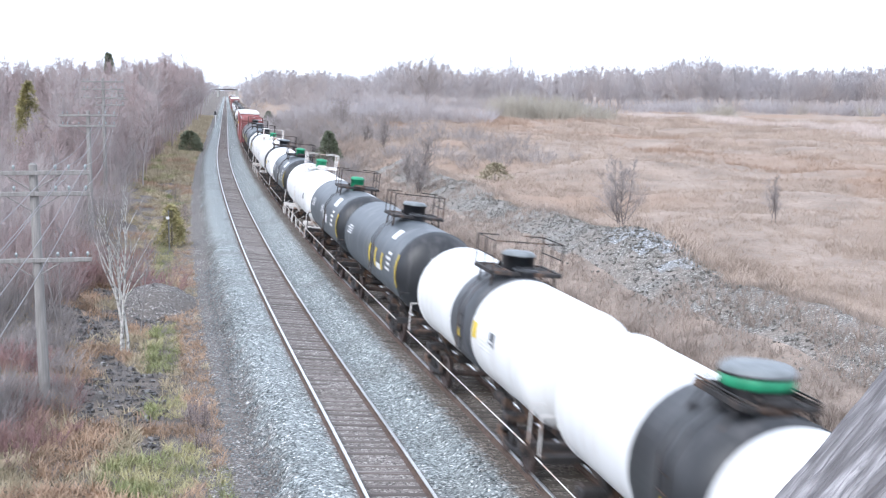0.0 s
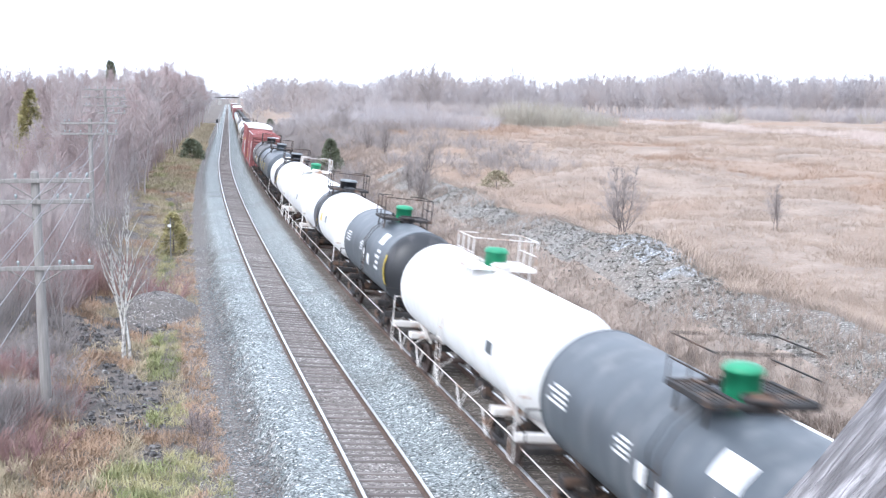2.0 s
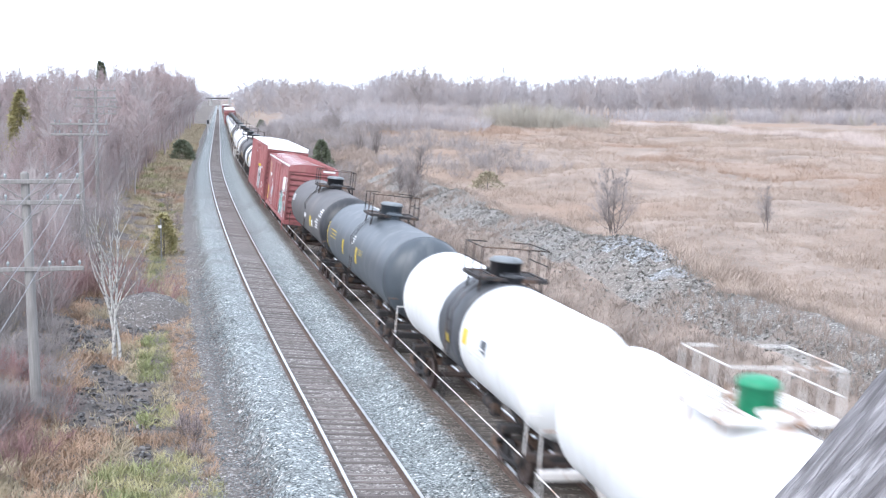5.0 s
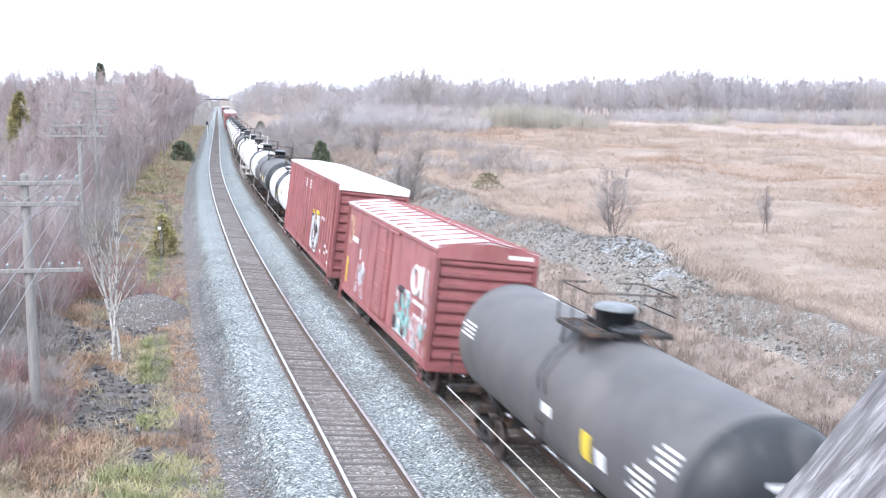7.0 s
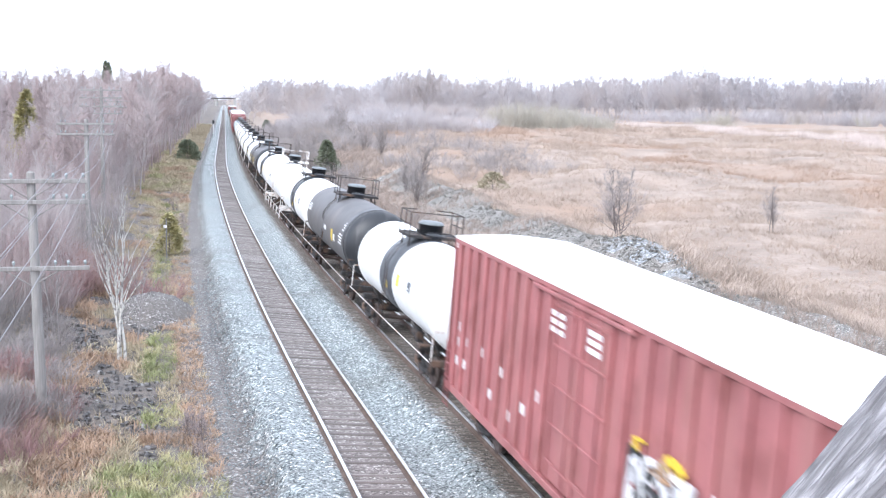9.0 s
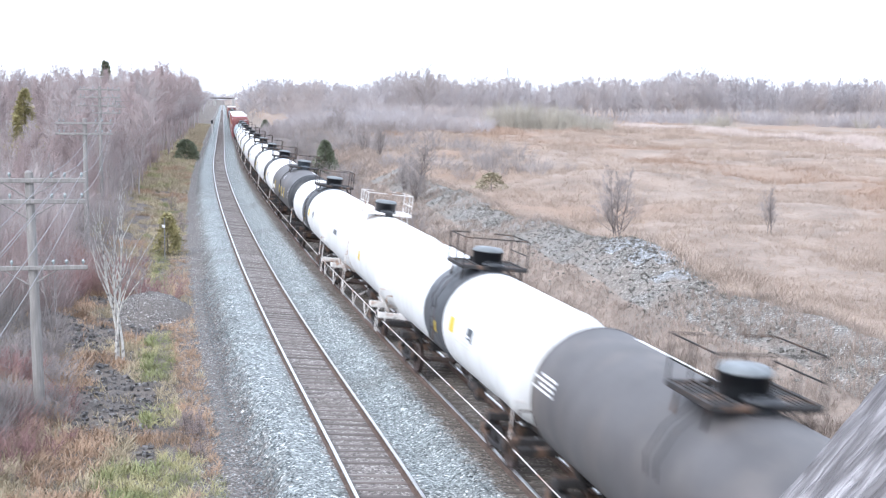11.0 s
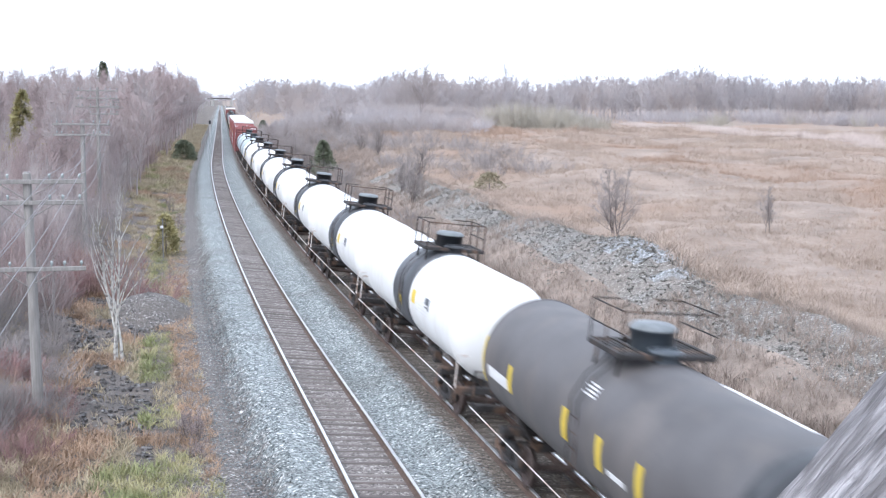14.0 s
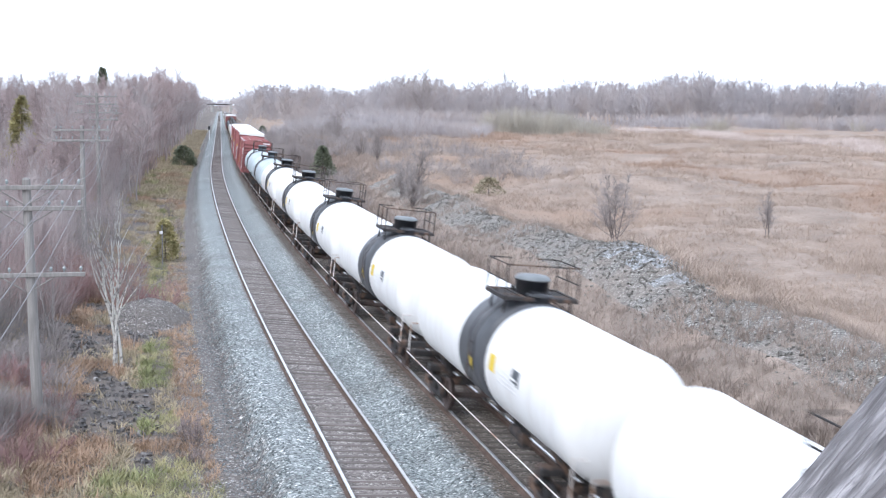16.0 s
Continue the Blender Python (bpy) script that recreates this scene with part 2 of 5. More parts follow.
# ---- mesh building ----
class Mesh:
    def __init__(self):
        self.v, self.f, self.s = [], [], []

    def add(self, verts, faces, smooth=False):
        o = len(self.v)
        self.v += [tuple(p) for p in verts]
        self.f += [tuple(i + o for i in f) for f in faces]
        self.s += [smooth] * len(faces)
        return self

    def box(self, c, d, m=None, bev=0.0):
        """A box of centre c and size d, its edges chamfered by bev, turned by m."""
        h = [x / 2 for x in d]
        if bev <= 0:
            vs = [(c[0] + a * h[0], c[1] + b * h[1], c[2] + e * h[2]) for a in (-1, 1) for b in (-1, 1) for e in (-1, 1)]
            fs = [(0, 1, 3, 2), (4, 6, 7, 5), (0, 4, 5, 1), (2, 3, 7, 6), (0, 2, 6, 4), (1, 5, 7, 3)]
        else:
            idx, vs, fs = {}, [], []
            for a in (-1, 1):
                for b in (-1, 1):
                    for e in (-1, 1):
                        for k in range(3):
                            p = [a * h[0], b * h[1], e * h[2]]
                            for j in range(3):
                                if j != k:
                                    p[j] -= (a, b, e)[j] * bev
                            idx[a, b, e, k] = len(vs)
                            vs.append((c[0] + p[0], c[1] + p[1], c[2] + p[2]))
            for k in range(3):
                i, j = (k + 1) % 3, (k + 2) % 3
                for sgn in (-1, 1):
                    ring = []
                    for u, w in ((-1, -1), (1, -1), (1, 1), (-1, 1)):
                        q = [0, 0, 0]
                        q[k], q[i], q[j] = sgn, u, w
                        ring.append(idx[(*q, k)])
                    fs.append(tuple(ring if sgn > 0 else ring[::-1]))
                for u in (-1, 1):
                    for w in (-1, 1):
                        qa, qb = [0, 0, 0], [0, 0, 0]
                        qa[k], qa[i], qa[j] = -1, u, w
                        qb[k], qb[i], qb[j] = 1, u, w
                        fs.append((idx[(*qa, i)], idx[(*qb, i)], idx[(*qb, j)], idx[(*qa, j)]))
            for a in (-1, 1):
                for b in (-1, 1):
                    for e in (-1, 1):
                        fs.append((idx[a, b, e, 0], idx[a, b, e, 1], idx[a, b, e, 2]))
        if m is not None:
            vs = [m @ Vector(p) for p in vs]
        return self.add(vs, fs)

    def tube(self, p, q, r, n=6, r2=None, cap=True):
        p, q = Vector(p), Vector(q)
        d = (q - p).normalized()
        a = d.orthogonal().normalized()
        b = d.cross(a)
        r2 = r if r2 is None else r2
        vs = []
        for base, rad in ((p, r), (q, r2)):
            for i in range(n):
                t = 2 * math.pi * i / n
                vs.append(base + (a * math.cos(t) + b * math.sin(t)) * rad)
        self.add(vs, [(i, (i + 1) % n, n + (i + 1) % n, n + i) for i in range(n)], n > 4)
        if cap:
            self.add(vs, [tuple(range(n))[::-1], tuple(range(n, 2 * n))])
        return self

    def path(self, pts, r, n=6):
        for p, q in zip(pts, pts[1:]):
            self.tube(p, q, r, n)
        return self

    def lathe(self, prof, axis, centre, n=32, smooth=True):
        """Turn (radius, along) pairs round an axis, 'y' or 'z' or 'x', through centre."""
        vs, fs = [], []
        for r, u in prof:
            for i in range(n):
                t = 2 * math.pi * i / n
                c, s = math.cos(t) * r, math.sin(t) * r
                p = {"y": (c, u, s), "z": (c, s, u), "x": (u, c, s)}[axis]
                vs.append((p[0] + centre[0], p[1] + centre[1], p[2] + centre[2]))
        for k in range(len(prof) - 1):
            for i in range(n):
                fs.append((k * n + i, k * n + (i + 1) % n, (k + 1) * n + (i + 1) % n, (k + 1) * n + i))
        return self.add(vs, fs, smooth)

    def data(self, name, *materials):
        me = bpy.data.meshes.new(name)
        me.from_pydata(self.v, [], self.f)
        me.polygons.foreach_set("use_smooth", self.s)
        for m in materials:
            me.materials.append(m)
        me.update()
        return me


def part(name, mesh, material, parent, label=""):
    ob = new(name, mesh.data(name, material) if isinstance(mesh, Mesh) else mesh)
    ob.parent = parent
    if label:
        tagged(ob, label)
    return ob


def thing(name, mesh, material, label, category, group="", kind="", m=None):
    ob = new(name, mesh.data(name, material) if isinstance(mesh, Mesh) else mesh)
    if m is not None:
        ob.matrix_basis = m
    return tagged(ob, label, category, group, kind)


# ---- plan of the line: two canted tracks on a right-hand bend ----
DS = 1.0
XS, YS = [4.577], [0.0]


def heading(s):
    s = max(s, 0)
    return radians(-11.325 - .0634 * min(s, 35) + .0387 * (min(max(s, 35), 70) - 35) + .0181 * (min(max(s, 70), 183) - 70))


for i in range(2600):
    a = heading((i + .5) * DS)
    XS.append(XS[-1] + math.sin(a) * DS)
    YS.append(YS[-1] + math.cos(a) * DS)
SPACING = 3.896
def cant(s):
    k = min(1, max(0, (s - 140) / 120))
    return radians((1.23 + 5.31 * min(max(s, 0) / 45, 1)) * (1 - k * k * (3 - 2 * k)))


def centre(s):
    if s < 0:
        a = heading(0)
        return XS[0] + math.sin(a) * s, YS[0] + math.cos(a) * s
    i = min(int(s), len(XS) - 2)
    f = s - i
    return XS[i] + (XS[i + 1] - XS[i]) * f, YS[i] + (YS[i + 1] - YS[i]) * f


def on_track(s, lat, up, off=0.0):
    """A point beside a track: lat and up in the canted plane of the rails, off the track's place."""
    (x, y), a, c = centre(s), heading(s), cant(s)
    q = off + lat * math.cos(c) + up * math.sin(c)
    return (x + q * math.cos(a), y - q * math.sin(a), -lat * math.sin(c) + up * math.cos(c))


def track_pose(s, off, lat=0.0, up=0.0):
    p = on_track(s, lat, up, off)
    return Matrix.Translation(p) @ Matrix.Rotation(-heading(s), 4, "Z") @ Matrix.Rotation(cant(s), 4, "Y")


YGRID = np.array(YS)
XGRID = np.array(XS)


def track_x(y):
    if y < 0:
        return XS[0] + math.tan(heading(0)) * y
    return float(np.interp(y, YGRID, XGRID)) if y < YS[-1] else XS[-1] + math.tan(heading(500)) * (y - YS[-1])


def smooth(a, b, x):
    t = min(1, max(0, (x - a) / (b - a)))
    return t * t * (3 - 2 * t)


def lerp_table(tab, q):
    for (a, u), (b, w) in zip(tab, tab[1:]):
        if q <= b:
            return u + (w - u) * max(0, min(1, (q - a) / (b - a)))
    return tab[-1][1]


SECTION = [(-60, .9), (-22, .7), (-12, .25), (-8, -.35), (-5.6, -.72), (-4.2, -.66), (-2.4, -.62), (-1.6, -.8), (5.6, -.9), (7.6, -1.35), (9.5, -1.4), (11.5, -1.0), (14, .1), (16.4, .95), (17.4, 1.3), (18.4, 1.05), (20.4, .15), (24, .2), (30, .5), (90, .7)]


def ground_z(x, y):
    q = (x - track_x(y)) * .972
    z = lerp_table(SECTION, q)
    amp = smooth(6, 14, abs(q - 2)) * .55
    z += amp * (noise.noise((x * .11, y * .11, 3.0)) + .5 * noise.noise((x * .33, y * .33, 7.0)))
    if q > 14:
        z += smooth(17, 26, q) * .45 * noise.noise((x * .16, y * .1, 15.0))
        z += smooth(14, 40, q) * (1.3 * noise.noise((x * .018, y * .018, 1.0)) + .5 * noise.noise((x * .05, y * .05, 5.0)))
        z += smooth(12, 22, q) * smooth(80, 200, y) * smooth(140, 40, q) * 1.6
    h = ((x - 9.7) / 1.7) ** 2 + ((y - 59.5) / 6.5) ** 2
    if h < 9:
        z += .75 * math.exp(-h)
    if q < -12:
        z += smooth(12, 30, -q) * 1.0 * noise.noise((x * .03, y * .03, 2.0))
    return z


def strip(name, rows, cols, fn, materials, pick=None, kind="structure", label="", category=""):
    vs = [fn(a, b) for a in rows for b in cols]
    k = len(cols)
    fs = [(i * k + j, i * k + j + 1, (i + 1) * k + j + 1, (i + 1) * k + j) for i in range(len(rows) - 1) for j in range(k - 1)]
    me = bpy.data.meshes.new(name)
    me.from_pydata(vs, [], fs)
    for m in materials:
        me.materials.append(m)
    if pick:
        me.polygons.foreach_set("material_index", [pick(cols[f[0] % k], rows[f[0] // k]) for f in fs])
    me.polygons.foreach_set("use_smooth", [True] * len(fs))
    plan = me.uv_layers.new(name="plan")
    plan.data.foreach_set("uv", [c for f in fs for i in f for c in (cols[i % k], rows[i // k])])
    return tagged(new(name, me), label, category, "", kind)


def steps(*spans):
    out = []
    for a, b, d in spans:
        out += list(np.arange(a, b, d))
    return [float(x) for x in out] + [float(spans[-1][1])]


def build_ground():
    ys = steps((-460, -60, 40), (-60, 4, 4), (4, 90, .8), (90, 260, 3), (260, 800, 15), (800, 4600, 200))
    qs = steps((-3000, -400, 200), (-400, -80, 20), (-80, -24, 3), (-24, 34, .7), (34, 90, 2.5), (90, 420, 15), (420, 3400, 200))
    strip("ground", ys, qs, lambda y, q: (track_x(y) + q, y, ground_z(track_x(y) + q, y)), [VERGE, FIELD, ROCK, BANKSOIL, FRESH],
          lambda q, y: 0 if q < 3 else (4 if ((track_x(y) + q - 9.9) / 1.9) ** 2 + ((y - 59.5) / 6.8) ** 2 < 1 + .4 * math.sin(y * 2.1 + q) else 2 if 14.6 < q < 18.4 + .5 * math.sin(y * .21) + .4 * math.sin(y * .5) and y < 125 else (3 if q < 14.6 else 1)), label="dry grassland with weeds and a stony bank", category="ground")


def ragged(s, q, k):
    return k * (noise.noise((s * .5, q, 4.0)) + .6 * noise.noise((s * 1.7, q, 9.0)))


def bed_z(s, q):
    """Height of the ballast, which follows the cant of each track."""
    c = cant(s)
    z1, z2 = -q * math.sin(c) - .2, -(q - SPACING) * math.sin(c) - .2
    z1, z2 = z1 + (.012 if abs(q) < .8 else .038), z2 + (.012 if abs(q - SPACING) < .8 else .022)
    z = z1 if q < 1.7 else (z2 if q > 2.3 else z1 + (z2 - z1) * (q - 1.7) / .6)
    edge = smooth(-1.75, -3.05, q) if q < 0 else smooth(5.6, 7.5, q)
    return z * (1 - edge) + (-.62 if q < 0 else -1.3) * edge


def build_trackbed():
    ss = steps((-420, -40, 20), (-40, 5, 3), (5, 100, .5), (100, 300, 2), (300, 1400, 20))
    cols = [-3.05, -2.85, -2.6, -2.35, -2.1, -1.8, -1.5, -1.2, -.98, -.86, -.78, -.6, 0, .6, .78, .86, 1.0, 1.2, 1.5, 1.8, 1.95, 2.1, 2.4, 2.7, 3.3, 3.9, 4.5, 5.1, 5.4, 5.7, 6.1, 6.5, 7.0, 7.5]

    def top(s, q):
        (x, y), a = centre(s), heading(s)
        w = q + .25 * smooth(-2.0, -3.0, q) + (ragged(s, 0, .2) if q < -2.5 else 0)
        return (x + w * math.cos(a), y - w * math.sin(a), bed_z(s, q) + .012 * noise.noise((s * 2.1, q * 2.1, 1.0)))
    strip("trackbed", ss, cols, top, [BED], label="blue-grey crushed stone ballast under both tracks", category="ballast")
    side = [-4.3, -4.1, -3.8, -3.5, -3.2, -2.9, -2.6]

    def cinder(s, q):
        if q < -3.9:
            q += ragged(s, 0, .3)
        (x, y), a = centre(s), heading(s)
        X, Y = x + q * math.cos(a), y - q * math.sin(a)
        lift = .03 if -4.2 < q else -.12
        return (X, Y, ground_z(X, Y) + lift + .02 * noise.noise((s * 2, q * 2, 2.0)))
    strip("cinder_path", ss, side, cinder, [CINDER], label="dark cinder service path beside the track", category="path")


def build_rails():
    foot = [(-.075, -.178), (.075, -.178), (.075, -.166), (.012, -.15), (.012, -.045), (.036, -.036), (.036, -.003), (-.036, -.003), (-.036, -.036), (-.012, -.045), (-.012, -.15), (-.075, -.166)]
    ss = steps((-420, 200, 2), (200, 1400, 10))
    for off in (0, SPACING):
        for side in (-.753, .753):
            m = Mesh()
            vs = [on_track(s, side + a, b, off) for s in ss for a, b in foot]
            n = len(foot)
            m.add(vs, [(i * n + j, i * n + (j + 1) % n, (i + 1) * n + (j + 1) % n, (i + 1) * n + j) for i in range(len(ss) - 1) for j in range(n)])
            rail = thing("rail", m, RUST, "rusty steel rail with a polished head on wooden ties", "rail", "running rails", "structure")
            head = [(-.0385, -.03), (-.0385, -.006), (-.03, .002), (.03, .002), (.0385, -.006), (.0385, -.03)]
            m = Mesh()
            vs = [on_track(s, side + a, b, off) for s in ss for a, b in head]
            m.add(vs, [(i * 6 + j, i * 6 + j + 1, i * 6 + 6 + j + 1, i * 6 + 6 + j) for i in range(len(ss) - 1) for j in range(5)])
            part("rail_head", m, SHINE, rail, "polished running surface")


def build_ties():
    rnd = random.Random(5)
    kinds = []
    for k in range(4):
        m = Mesh().box((0, 0, -.255), (2.6 + .04 * k, .225 + .01 * k, .15), None, .012)
        kinds.append((m.data("tie", TIE), m.data("tie", SHADETIE)))
    for off in (0, SPACING):
        root = tagged(new("tie_row"), "row of weathered wooden ties under the rails", "ties", "", "structure")
        rest = Mesh()
        i, s = 0, 6.0
        while s < 900:
            s += .52 + rnd.uniform(-.02, .02)
            jig = rnd.uniform(-.06, .06)
            m = track_pose(s, off) @ pose(jig, 0, rnd.uniform(-.012, .012), 0, 0, rnd.uniform(-1.2, 1.2))
            if i < 290:
                ob = new("tie", kinds[rnd.randrange(4)][off > 0])
                ob.parent, ob.matrix_basis = root, m
            else:
                rest.box((0, 0, -.255), (2.6, .23, .15), m)
            i += 1
            if s > 400:
                s += .5
        tagged(part("far_ties", rest, TIE, root), kind="stuff")
# ---- rolling stock ----
TRUCK = {}


def wheel_data():
    prof = [(.06, -.07), (.16, -.07), (.2, -.03), (.36, -.02), (.38, -.065), (.44, -.065), (.44, .045), (.475, .05), (.475, .075), (.37, .075), (.34, .02), (.2, .01), (.16, .06), (.06, .06)]
    return Mesh().lathe(prof, "x", (0, 0, 0), 24).data("wheel", WHEEL)


def truck_data(material):
    bolster = Mesh().box((0, 0, .66), (1.84, .36, .22), None, .03)
    frame_ = Mesh()
    frame_.box((0, 0, .72), (.14, .62, .1), None, .02).box((0, 0, .36), (.16, 1.0, .12), None, .02)
    for sg in (-1, 1):
        frame_.box((0, sg * .88, .5), (.2, .32, .26), None, .04)
        frame_.box((0, 0, 0), (.13, .74, .12), Matrix.Translation((0, sg * .55, .64)) @ Matrix.Rotation(-sg * .42, 4, "X"), .02)
        frame_.box((0, 0, 0), (.13, .62, .11), Matrix.Translation((0, sg * .6, .41)) @ Matrix.Rotation(sg * .25, 4, "X"), .02)
    spring = Mesh().lathe([(.055, .42), (.07, .45), (.055, .48), (.07, .52), (.055, .56), (.07, .6), (.055, .66)], "z", (0, 0, 0), 8)
    return bolster.data("truck", material), frame_.data("side_frame", material), spring.data("spring", material)


def add_truck(car, y, material):
    if material.name not in TRUCK:
        TRUCK[material.name] = truck_data(material)
    bolster, side, spring = TRUCK[material.name]
    t = part("truck", bolster, None, car, "cast steel two-axle truck")
    t.location = (0, y, 0)
    for sg in (-1, 1):
        part("side_frame", side, None, t).location = (sg * 1.0, 0, 0)
        for k in (-.14, 0, .14):
            part("spring", spring, None, t).location = (sg * 1.0, k, 0)
    for k in (-.89, .89):
        ax = part("axle", SHARED["axle"], None, t)
        ax.location = (0, k, .44)
        for sg in (-1, 1):
            w = part("wheel", SHARED["wheel"], None, t)
            w.location = (sg * .79, k, .44)
            if sg < 0:
                w.rotation_euler = (0, 0, math.pi)


def arc_patch(m, R, cz, a0, a1, y0, y1, lift=.012, n=6):
    """A curved patch on the left side of a tank: angles from the horizontal, upwards positive."""
    vs = []
    for r in (R + lift, R + .001):
        for i in range(n + 1):
            a = math.pi - radians(a0 + (a1 - a0) * i / n)
            for y in (y0, y1):
                vs.append((math.cos(a) * r, y, cz + math.sin(a) * r))
    fs = [(2 * i, 2 * i + 1, 2 * i + 3, 2 * i + 2) for i in range(n)]
    o = 2 * (n + 1)
    fs += [(2 * i, 2 * i + 2, o + 2 * i + 2, o + 2 * i) for i in range(n)] + [(2 * i + 1, o + 2 * i + 1, o + 2 * i + 3, 2 * i + 3) for i in range(n)]
    fs += [(0, o, o + 1, 1), (2 * n, 2 * n + 1, o + 2 * n + 1, o + 2 * n)]
    return m.add(vs, fs, False)


def tank_car(style, half, R, label, dome="black", iron=None, rail="full", marks=(), offset=0.0, band=None, shell=None, ends=None):
    """A tank car: its middle at the origin on the rails, y along the track. half: half the tank's length."""
    iron = iron or IRON
    cz = 1.06 + R
    car = tagged(new("tank_car"), label, "tank car", "tank cars of the train")
    cap = .52 * R
    part("tank", Mesh().lathe([(R, half - cap), (R, 0.0), (R, cap - half)], "y", (0, 0, cz), 48), shell, car)
    for sg in (-1, 1):
        prof = [(max(R * math.sin(i * math.pi / 18), .002), sg * (half - cap + cap * math.cos(i * math.pi / 18))) for i in range(10)]
        part("tank_head", Mesh().lathe(prof, "y", (0, 0, cz), 48), ends if (ends and sg < 0) else shell, car)
    if band:
        bm, b0, b1 = band
        part("painted_band", Mesh().lathe([(R + .002, b0), (R + .012, b0), (R + .012, b1), (R + .002, b1)], "y", (0, 0, cz), 48), bm, car, "dark band round the middle of the tank")
    for y in (half - cap, -half + cap):
        part("head_seam", Mesh().lathe([(R + .001, y - .035), (R + .016, y - .025), (R + .016, y + .025), (R + .001, y + .035)], "y", (0, 0, cz), 48), shell, car)
    sill_y = half + .28
    for sg in (-1, 1):
        m = Mesh()
        m.box((0, sg * (half - .9), .98), (.5, 2.9, .34), None, .03)
        m.box((0, sg * sill_y, .98), (2.7, .16, .2), None, .02)
        part("stub_sill", m, iron, car)
        m = Mesh()
        for x in (-.55, .55):
            m.box((0, 0, 0), (.1, .5, 1.0), Matrix.Translation((x * 1.45, sg * (half - 2.0), 1.25)) @ Matrix.Rotation(x * .9, 4, "Y"), .02)
        m.box((0, sg * (half - 2.0), 1.02), (2.5, .36, .2), None, .03)
        part("bolster", m, iron, car)
        m = Mesh()
        m.box((0, sg * (half + .62), .86), (.2, .7, .22), None, .03).box((0, sg * (half + .98), .86), (.34, .24, .32), None, .06)
        part("coupler", m, IRON, car)
        for x in (-1.36, 1.36):
            m = Mesh().path([(x, sg * (sill_y - .25), .95), (x, sg * (sill_y - .25), .42), (x, sg * (sill_y + .1), .42), (x, sg * (sill_y + .1), .95)], .016, 5)
            part("end_step", m, iron, car)
            m = Mesh().path([(x, sg * sill_y, 1.05), (x, sg * sill_y, 1.9), (x * .78, sg * sill_y, 1.9)], .022, 5)
            part("end_handrail", m, IRONWHITE if shell is WHITE else iron, car)
        add_truck(car, sg * (half - 2.0), IRON)
    for x in (-1.42, 1.42):
        m = Mesh()
        m.tube((x, -sill_y, 1.02), (x, sill_y, 1.02), .015, 6)
        for k in range(5):
            b = part("handrail_bracket", SHARED[iron.name, x > 0], None, car)
            b.location = (0, -sill_y + .4 + k * (2 * sill_y - .8) / 4, 0)
        part("side_handrail", m, IRONWHITE if x < 0 else iron, car, "pale steel handrail along the sill")
    if iron is IRONWHITE:
        m = Mesh()
        for x in (-1.42, 1.42):
            for k in range(-2, 3):
                y = k * (half - 1.2) / 2.2
                m.tube((x, y - .5, 1.02), (x, y, .48), .022, 5).tube((x, y + .5, 1.02), (x, y, .48), .022, 5)
        part("side_brace", m, iron, car)
    m = Mesh()
    m.tube((.35, .6, .84), (.35, 2.0, .84), .2, 14).tube((-.45, -1.6, .82), (-.45, -.9, .82), .16, 12).tube((0, -half + 1, .98), (0, half - 1, .98), .035, 6)
    m.box((-.5, -1.9, .8), (.25, .3, .36), None, .03)
    part("brake_gear", m, IRON, car)
    m = Mesh()
    m.lathe([(.32, 1.1), (.32, .92), (.2, .88), (.14, .7), (.02, .7)], "z", (0, offset * .3, 0), 16)
    part("bottom_outlet", m, iron, car)
    # walkway, railing and fittings on the crown
    top = cz + R
    px, py = (.92, .85) if rail == "full" else (.62, .9)
    m = Mesh()
    pz = top + .1
    for sg in (-1, 1):
        m.box((0, offset + sg * py, pz), (2 * px, .09, .1), None, .01).box((sg * px, offset, pz), (.09, 2 * py, .1), None, .01)
        m.box((sg * .42, offset, pz), (.09, 2 * py, .09), None, .01)
        for y in (-py * .7, py * .7):
            m.tube((sg * px * .9, offset + y, pz), (sg * R * .62, offset + y, cz + R * .77), .03, 5)
    deck = part("walkway", m, iron, car, "steel grating walkway")
    for k in range(17):
        x = -px + .08 + k * (2 * px - .16) / 16
        if abs(x) > .4:
            key = "slat", iron.name, py
            if key not in SHARED:
                SHARED[key] = Mesh().box((0, 0, 0), (.085, 2 * py - .1, .035)).data("slat", iron)
            part("slat", SHARED[key], None, deck).location = (x, offset, pz)
    m = Mesh()
    hgt = .82 if rail == "full" else .12
    for sx in (-1, 1):
        for y in (-py, 0, py) if iron is not IRONWHITE else (-py, -py * .35, py * .35, py):
            m.tube((sx * px, offset + y, pz), (sx * px, offset + y, pz + hgt), .02, 5)
        for z in (hgt, hgt * .5):
            m.tube((sx * px, offset - py, pz + z), (sx * px, offset + py, pz + z), .017, 5)
    for z in (hgt,):
        m.tube((-px, offset + py, pz + z), (-.35, offset + py, pz + z), .017, 5).tube((.35, offset + py, pz + z), (px, offset + py, pz + z), .017, 5)
        m.tube((-px, offset - py, pz + z), (px, offset - py, pz + z), .017, 5)
    part("railing", m, iron, car)
    dm = {"black": BLACK, "green": GREEN, "white": WHITE, "grey": SLATE}[dome]
    m = Mesh()
    k = .58 if rail == "low" else (.31 if dome == "green" else .42)
    m.lathe([(k, top - .08), (k, top + .46), (k + .03, top + .46), (k + .03, top + .5)], "z", (0, offset, 0), 20)
    lid = Mesh().lathe([(k + .03, top + .5), (k + .02, top + .54), (k - .05, top + .6), (.002, top + .63)], "z", (0, offset, 0), 20)
    part("housing_lid", lid, LID if dome != "green" or rail == "low" else GREEN, car)
